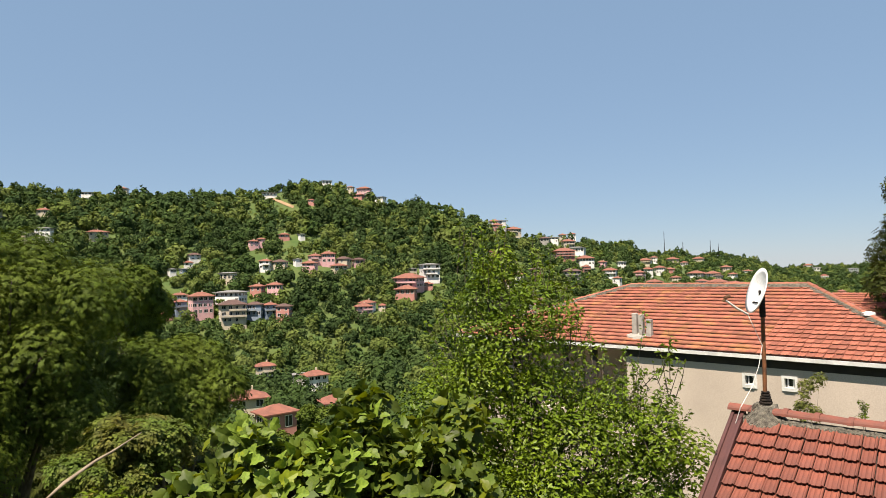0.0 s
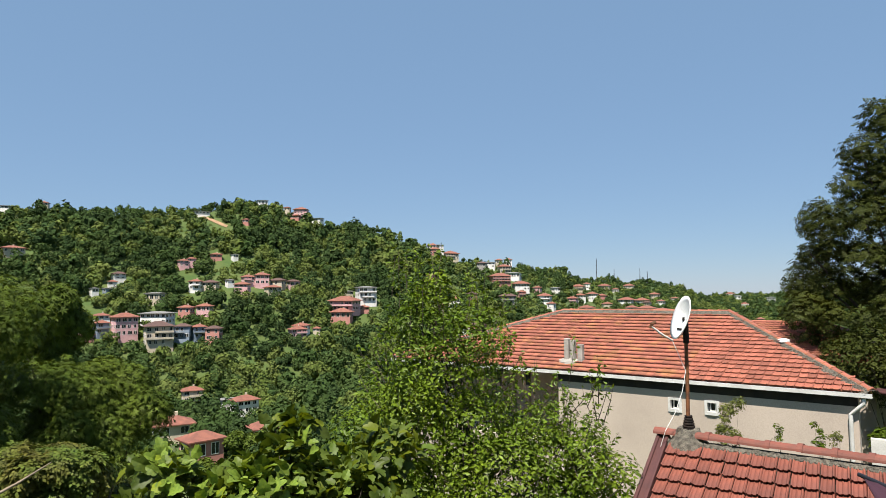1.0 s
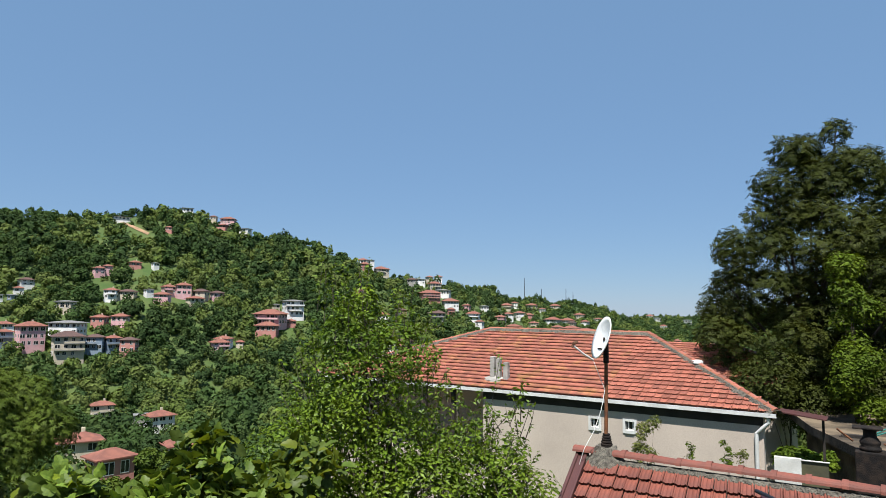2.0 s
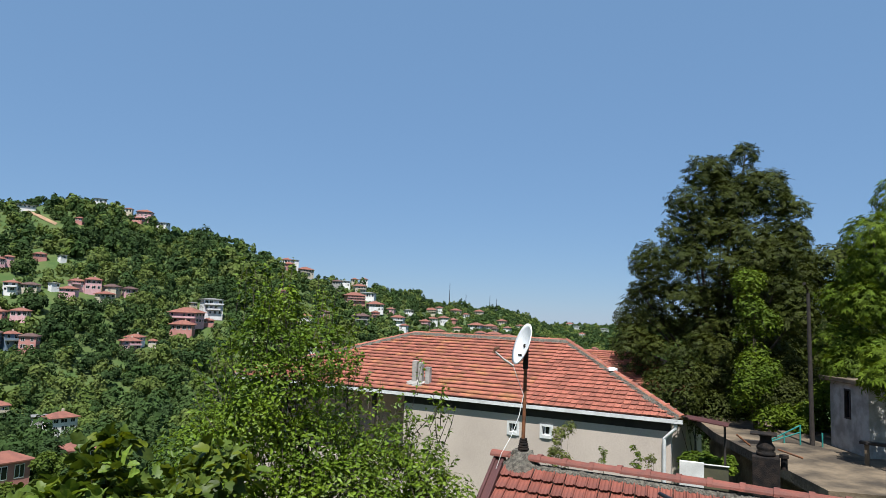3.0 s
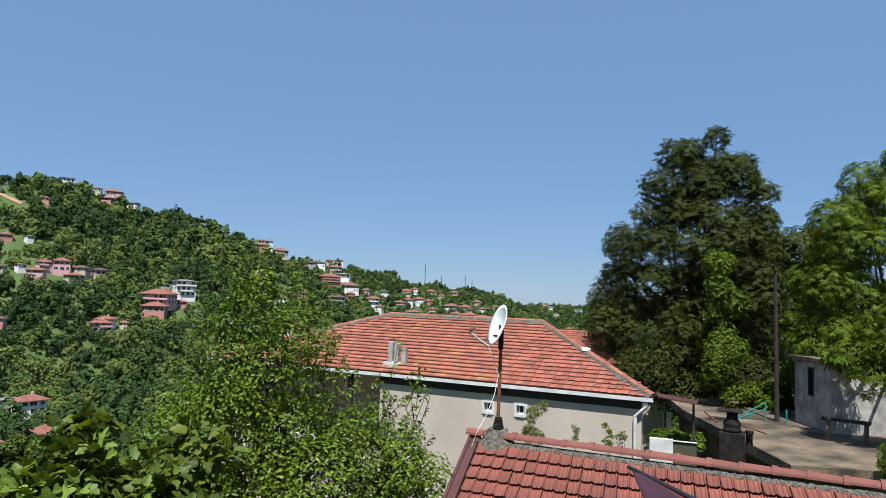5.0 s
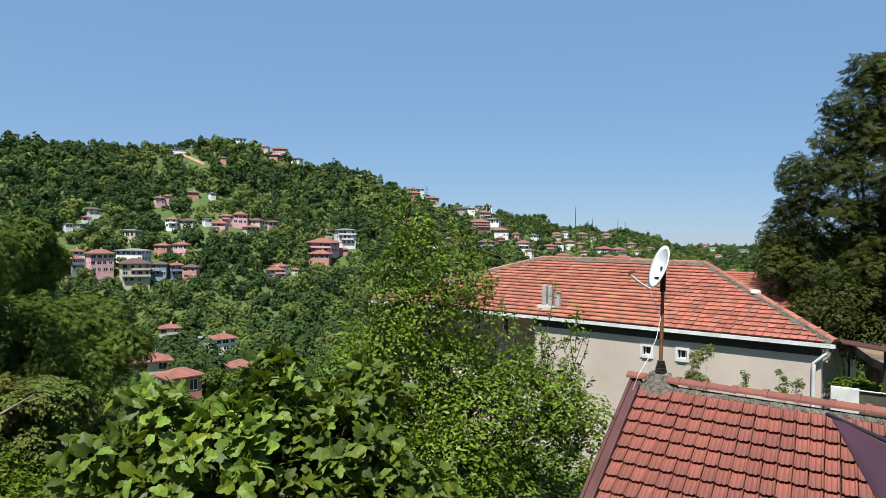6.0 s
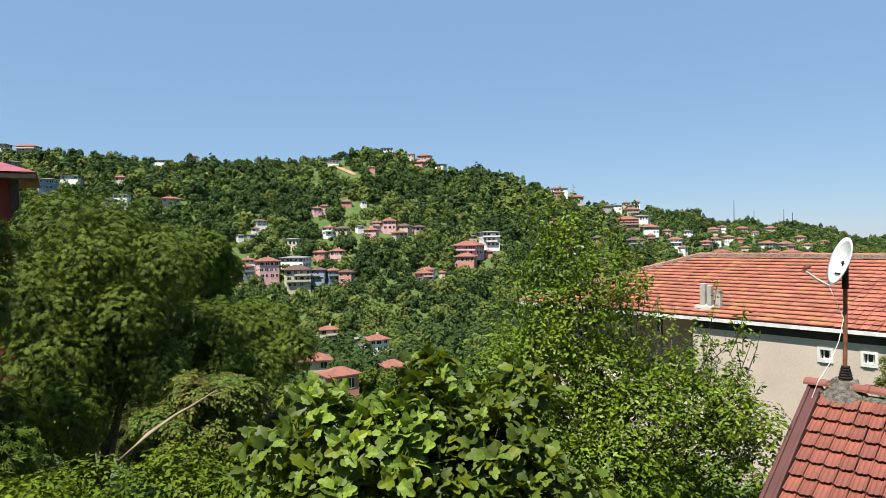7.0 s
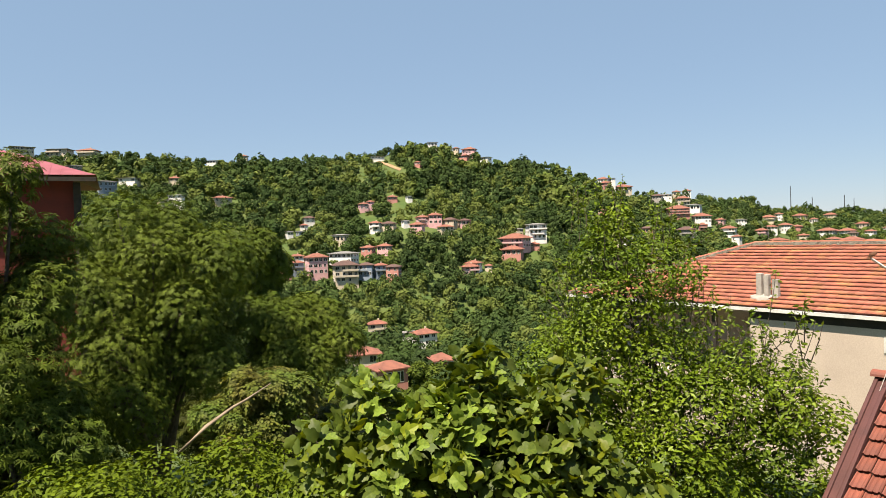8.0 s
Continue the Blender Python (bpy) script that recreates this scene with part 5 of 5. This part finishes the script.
for off in (Vector((0, 0, 0)), Vector((0.14, 0.08, 0))):
    slant.v += [tuple(p + off) for p in (d0, d1, d2, d3)]
slant.f = [(0, 1, 2, 3), (7, 6, 5, 4), (0, 4, 5, 1), (1, 5, 6, 2), (2, 6, 7, 3), (3, 7, 4, 0)]
bevelled(part("board", slant, WHITEWASH, corner, "pale weathered board"), 0.012)

# ---- the awning's corner below the balcony ----
awning = thing("awning", Matrix.Identity(4), "maroon cloth awning with a navy edge", "awning")
tip, far_end, low_end = polar(38.2, 2.55, -0.585), polar(56, 2.0, -0.69), polar(42.2, 1.9, -0.69)
mid_end = tip.lerp(far_end, 1.0).lerp(low_end, 0.42) + Vector((0, 0, 0.05))
for name, e0, e1, m_ in (("upper_panel", far_end, mid_end, MAROON), ("lower_panel", mid_end, low_end, PURPLE)):
    cloth, k = Shape(), 8
    for i in range(k + 1):
        a, b = tip.lerp(e0, i / k), tip.lerp(e1, i / k)
        for j in range(5):
            cloth.v.append(tuple(a.lerp(b, j / 4) + Vector((0, 0, -0.02 * math.sin(math.pi * j / 4) * i / k))))
    for i in range(k):
        cloth.f += [(i * 5 + j, i * 5 + j + 1, i * 5 + j + 6, i * 5 + j + 5) for j in range(4)]
    cl = part(name, cloth, m_, awning, smooth=True)
    sol = cl.modifiers.new("thickness", "SOLIDIFY")
    sol.thickness = 0.004
part("edge_tube", Shape().tube([tip + Vector((-0.01, 0, 0)), tip.lerp(far_end, 0.5) + Vector((0, 0, 0.006)), far_end], [0.007, 0.011, 0.011], 8), NAVY, awning, smooth=True)

# ---- upright shoots of the plum tree ----
rng = np.random.default_rng(91)
masses = stack(ball(5.5, 9.6, -1.3, 1.2, 0.8, 1.75, 26, 0.4, 61), ball(11.2, 9.1, -2.3, 1.25, 0.8, 0.8, 20, 0.34, 62), ball(4.6, 9.6, -0.1, 0.4, 0.4, 0.5, 8, 0.2, 64), ball(16.6, 9.2, -2.0, 0.4, 0.45, 0.9, 12, 0.24, 63), ball(19.2, 9.3, -2.7, 0.4, 0.35, 0.8, 12, 0.2, 65), ball(12.2, 9.3, -1.35, 0.45, 0.4, 0.5, 9, 0.17, 66), ball(15.2, 9.2, -1.75, 0.35, 0.35, 0.5, 8, 0.16, 67))
tips, ways = on_masses(masses, 340, rng, 0.0, 0.9)
LP, LN, twigs = [], [], Shape()
for a, d in zip(tips, ways):
    d = d / np.linalg.norm(d)
    long = rng.uniform(0.2, 0.5)
    q = a + d * long * 0.5 + (0, 0, 0.05)
    e = a + d * long + (0, 0, 0.16)
    twigs.tube([a - d * 0.15, q, e], [0.007, 0.005, 0.002], 4)
    for i in range(int(long * 50)):
        f = rng.uniform(0.0, 1.0)
        LP.append((a * (1 - f) ** 2 + 2 * q * f * (1 - f) + e * f * f) + rng.normal(size=3) * 0.022)
        LN.append(rng.normal(size=3) * 0.7 + (0, 0, 0.8) - 0.2 * d)
tagged(part("twig_growth", twigs, BARK, plum, "thin upright twigs"), kind="stuff")
cloud("shoot_leaves", LEAF, LEAF_F, np.array(LP), turns(np.array(LN), rng, droop=0.3), rng.uniform(0.05, 0.09, len(LP)), [PLUM_LEAF], plum)

# ---- fig leaves that stand out, one by one ----
rng = np.random.default_rng(77)
leaf_mesh = [Shape() for _ in range(3)]
for i, s in enumerate(leaf_mesh):
    s.v = [(x * (1 + 0.08 * i), y, z - 0.06 * i * y * y) for x, y, z in FIG]
    s.f = FIG_F
leaf_mesh = [s.mesh("leaf", m_) for s, m_ in zip(leaf_mesh, (FIG_LEAF, FIG_LEAF, FIG_YOUNG))]
for i, k in enumerate(fig_near[:280]):
    ob = part("leaf", leaf_mesh[2 if i % 7 == 0 else i % 2], None, fig)
    m3 = Matrix([[float(q) for q in row] for row in fig_turns[k]]).to_4x4()
    ob.matrix_basis = Matrix.Translation([float(q) for q in fig_places[k]]) @ m3 @ Matrix.Scale(float(rng.uniform(0.09, 0.175)), 4)

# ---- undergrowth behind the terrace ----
# Bushes; DARK_LEAF on some puts the gap's shade into their colour.
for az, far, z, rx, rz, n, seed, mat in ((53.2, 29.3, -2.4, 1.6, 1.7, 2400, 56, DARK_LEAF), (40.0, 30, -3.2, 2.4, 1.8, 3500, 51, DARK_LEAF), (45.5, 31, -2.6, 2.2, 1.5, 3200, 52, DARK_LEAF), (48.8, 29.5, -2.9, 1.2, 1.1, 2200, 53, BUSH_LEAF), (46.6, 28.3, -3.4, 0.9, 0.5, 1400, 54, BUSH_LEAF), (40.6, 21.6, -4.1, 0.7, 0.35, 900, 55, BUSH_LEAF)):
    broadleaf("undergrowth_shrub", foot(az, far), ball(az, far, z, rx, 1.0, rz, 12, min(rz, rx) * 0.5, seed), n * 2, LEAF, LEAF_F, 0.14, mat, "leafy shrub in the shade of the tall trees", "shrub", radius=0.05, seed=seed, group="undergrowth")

# ---- roof pieces ----
w, l = 0.136, 0.232
tiles = [tile_mesh("tile", w, 0.288, CLAY_NEAR, i, 0.016, 0.025) for i in range(4)]
rng = random.Random(15)
slope_m = Matrix.Translation((0, NR_Y, NR_Z)) @ pose(0, 0, 0, NR_PITCH, 0, 0)
lean_deg = math.degrees(math.atan(NR_SKEW))
others = []
for row in range(15):
    for col in range(int((NR_X1 - NR_X0 - 0.05) / w)):
        x = NR_X0 + 0.04 + col * w + NR_SKEW * row * l
        m = slope_m @ Matrix.Translation((x + rng.uniform(-0.004, 0.004), -0.06 - row * l, 0.005)) @ pose(0, 0, 0, 0, 0, lean_deg + rng.uniform(-0.7, 0.7)) @ Matrix.Diagonal((1, -1, 1, 1)) @ pose(0, 0, 0, 3.4, 0, 0)
        if row < 9 and x < 1.2:
            ob = part("tile", tiles[rng.randrange(4)], None, near_roof)
            ob.matrix_basis = m
        elif x + w < NR_X1:
            others.append(m)


def joined_tiles(name, source, matrices, mat, parent):
    """The rest of a roof's tiles in one mesh."""
    corners, faces = [tuple(v.co) for v in source.vertices], [tuple(q.vertices) for q in source.polygons]
    turned_ = np.array([[list(r_[:3]) for r_ in m.to_3x3()] for m in matrices])
    ob = cloud(name, corners, faces, np.array([list(m.translation) for m in matrices]), turned_, np.ones(len(matrices)), [mat], parent)
    return tagged(ob, "rows of clay tiles", kind="stuff")


joined_tiles("tiles", tiles[0], others, CLAY_NEAR_JOINED, near_roof)
caps = cap_mesh("ridge_tile", 0.345, 0.085, CLAY_NEAR)
x = NR_X0 - 0.16
while x < NR_X1:
    ob = part("ridge_tile", caps, None, near_roof)
    ob.matrix_basis = Matrix.Translation((x, NR_Y, NR_Z + 0.06)) @ pose(0, 0, 0, rng.uniform(-2, 2), rng.uniform(-1, 1), rng.uniform(-0.8, 0.8))
    x += 0.33

# the big roof: rows of tiles on the slope that faces the terrace and the balcony
pitch = math.degrees(math.atan2(H_ZR - H_Z, H_YR - H_Y0))
run = math.hypot(H_ZR - H_Z, H_YR - H_Y0)
w2, rows = 0.212, 18
l2 = run / rows
far_tiles = [tile_mesh("tile", w2, l2 * 1.2, CLAY_FAR, 10 + i, 0.016, 0.027) for i in range(4)]
rest_m = [[], []]
rng = random.Random(16)
made = 0
base = Matrix.Translation((0, H_Y0, H_Z)) @ pose(0, 0, 0, pitch, 0, 0)
for row in range(rows):
    up = (row + 1) * l2
    s0, s1 = up / run, row * l2 / run
    left, right = H_X0 + (H_RX0 - H_X0) * s1, H_X1 + (H_RX1 - H_X1) * s1
    col = math.ceil(left / w2)
    while col * w2 + w2 * 0.6 < right:
        x = col * w2
        m = base @ Matrix.Translation((x + rng.uniform(-0.006, 0.006), up + 0.02, 0.012 + rng.uniform(-0.004, 0.006))) @ pose(0, 0, 0, 0, 0, rng.uniform(-1, 1)) @ Matrix.Diagonal((1, -1, 1, 1)) @ pose(0, 0, 0, 3.2, 0, 0)
        if x > -7.2 and made < 300:
            ob = part("tile", far_tiles[rng.randrange(4)], None, big_roof)
            ob.matrix_basis = m
            made += 1
        else:
            rest_m[0].append(m)
        col += 1
joined_tiles("tiles", far_tiles[0], rest_m[0], CLAY_JOINED, big_roof)


def hip_line(a, b, parent, size):
    """Ridge tiles bedded in mortar along a hip or ridge."""
    a, b = Vector(a), Vector(b)
    d = b - a
    n = int(d.length / 0.33)
    q = d.to_track_quat("X", "Z").to_matrix().to_4x4()
    cap = cap_mesh("ridge_tile", 0.345, size, CLAY_FAR)
    for i in range(n):
        ob = part("ridge_tile", cap, None, parent)
        ob.matrix_basis = Matrix.Translation(a + d * (i / n) + Vector((0, 0, 0.05))) @ q @ pose(0, 0, 0, rng.uniform(-4, 4), 0, rng.uniform(-1, 1))
    bed = Shape()
    ring = []
    for i in range(n * 4 + 1):
        c = a + d * (i / (n * 4))
        ring.append([c + q.to_3x3() @ Vector((0, s * (0.16 + 0.1 * rng.random()), z)) for s, z in ((-1, -0.02 - 0.05 * rng.random()), (-0.55, 0.085), (0.55, 0.085), (1, -0.02 - 0.05 * rng.random()))])
    for u, v in zip(ring, ring[1:]):
        for j in range(3):
            bed.face(u[j], v[j], v[j + 1], u[j + 1])
    part("hip_mortar", bed, MORTAR, big_house, "rough grey mortar bedding")


hip_line(E1, Bc, big_roof, 0.1)
hip_line(E0, E1, big_roof, 0.1)
hip_line(E0, A, big_roof, 0.1)
patch = Shape().lathe([(0.2, 0.06), (0.17, 0.12), (0.07, 0.16)], 0, 0, 10)
mm = Matrix.Translation(Vector(E1).lerp(Vector(Bc), 0.46))
rng2 = random.Random(4)
patch.v = [tuple(mm @ Vector((x * rng2.uniform(0.7, 1.2), y * rng2.uniform(0.7, 1.2), z))) for x, y, z in patch.v]
part("lime_patch", patch, GUTTER, big_house, "white lime patch")

# the roof behind: rows of tiles on the slope that faces the terrace
run3 = math.hypot(bzr - bz, 33.5 - by0)
base3 = Matrix.Translation((0, by0, bz)) @ pose(0, 0, 0, math.degrees(math.atan2(bzr - bz, 33.5 - by0)), 0, 0)
rows3 = []
for row in range(15):
    up, f = (row + 1) * run3 / 15, row / 15
    x = bx0 + 3.0 * f
    while x + w2 < bx1 - 2.5 * f:
        rows3.append(base3 @ Matrix.Translation((x + rng.uniform(-0.006, 0.006), up, 0.012)) @ pose(0, 0, 0, 0, 0, rng.uniform(-1, 1)) @ Matrix.Diagonal((1, -1, 1, 1)) @ pose(0, 0, 0, 3.2, 0, 0))
        x += w2
tagged(joined_tiles("tiles", far_tiles[0], rows3, CLAY_JOINED, back_house), "rows of clay tiles", kind="stuff")
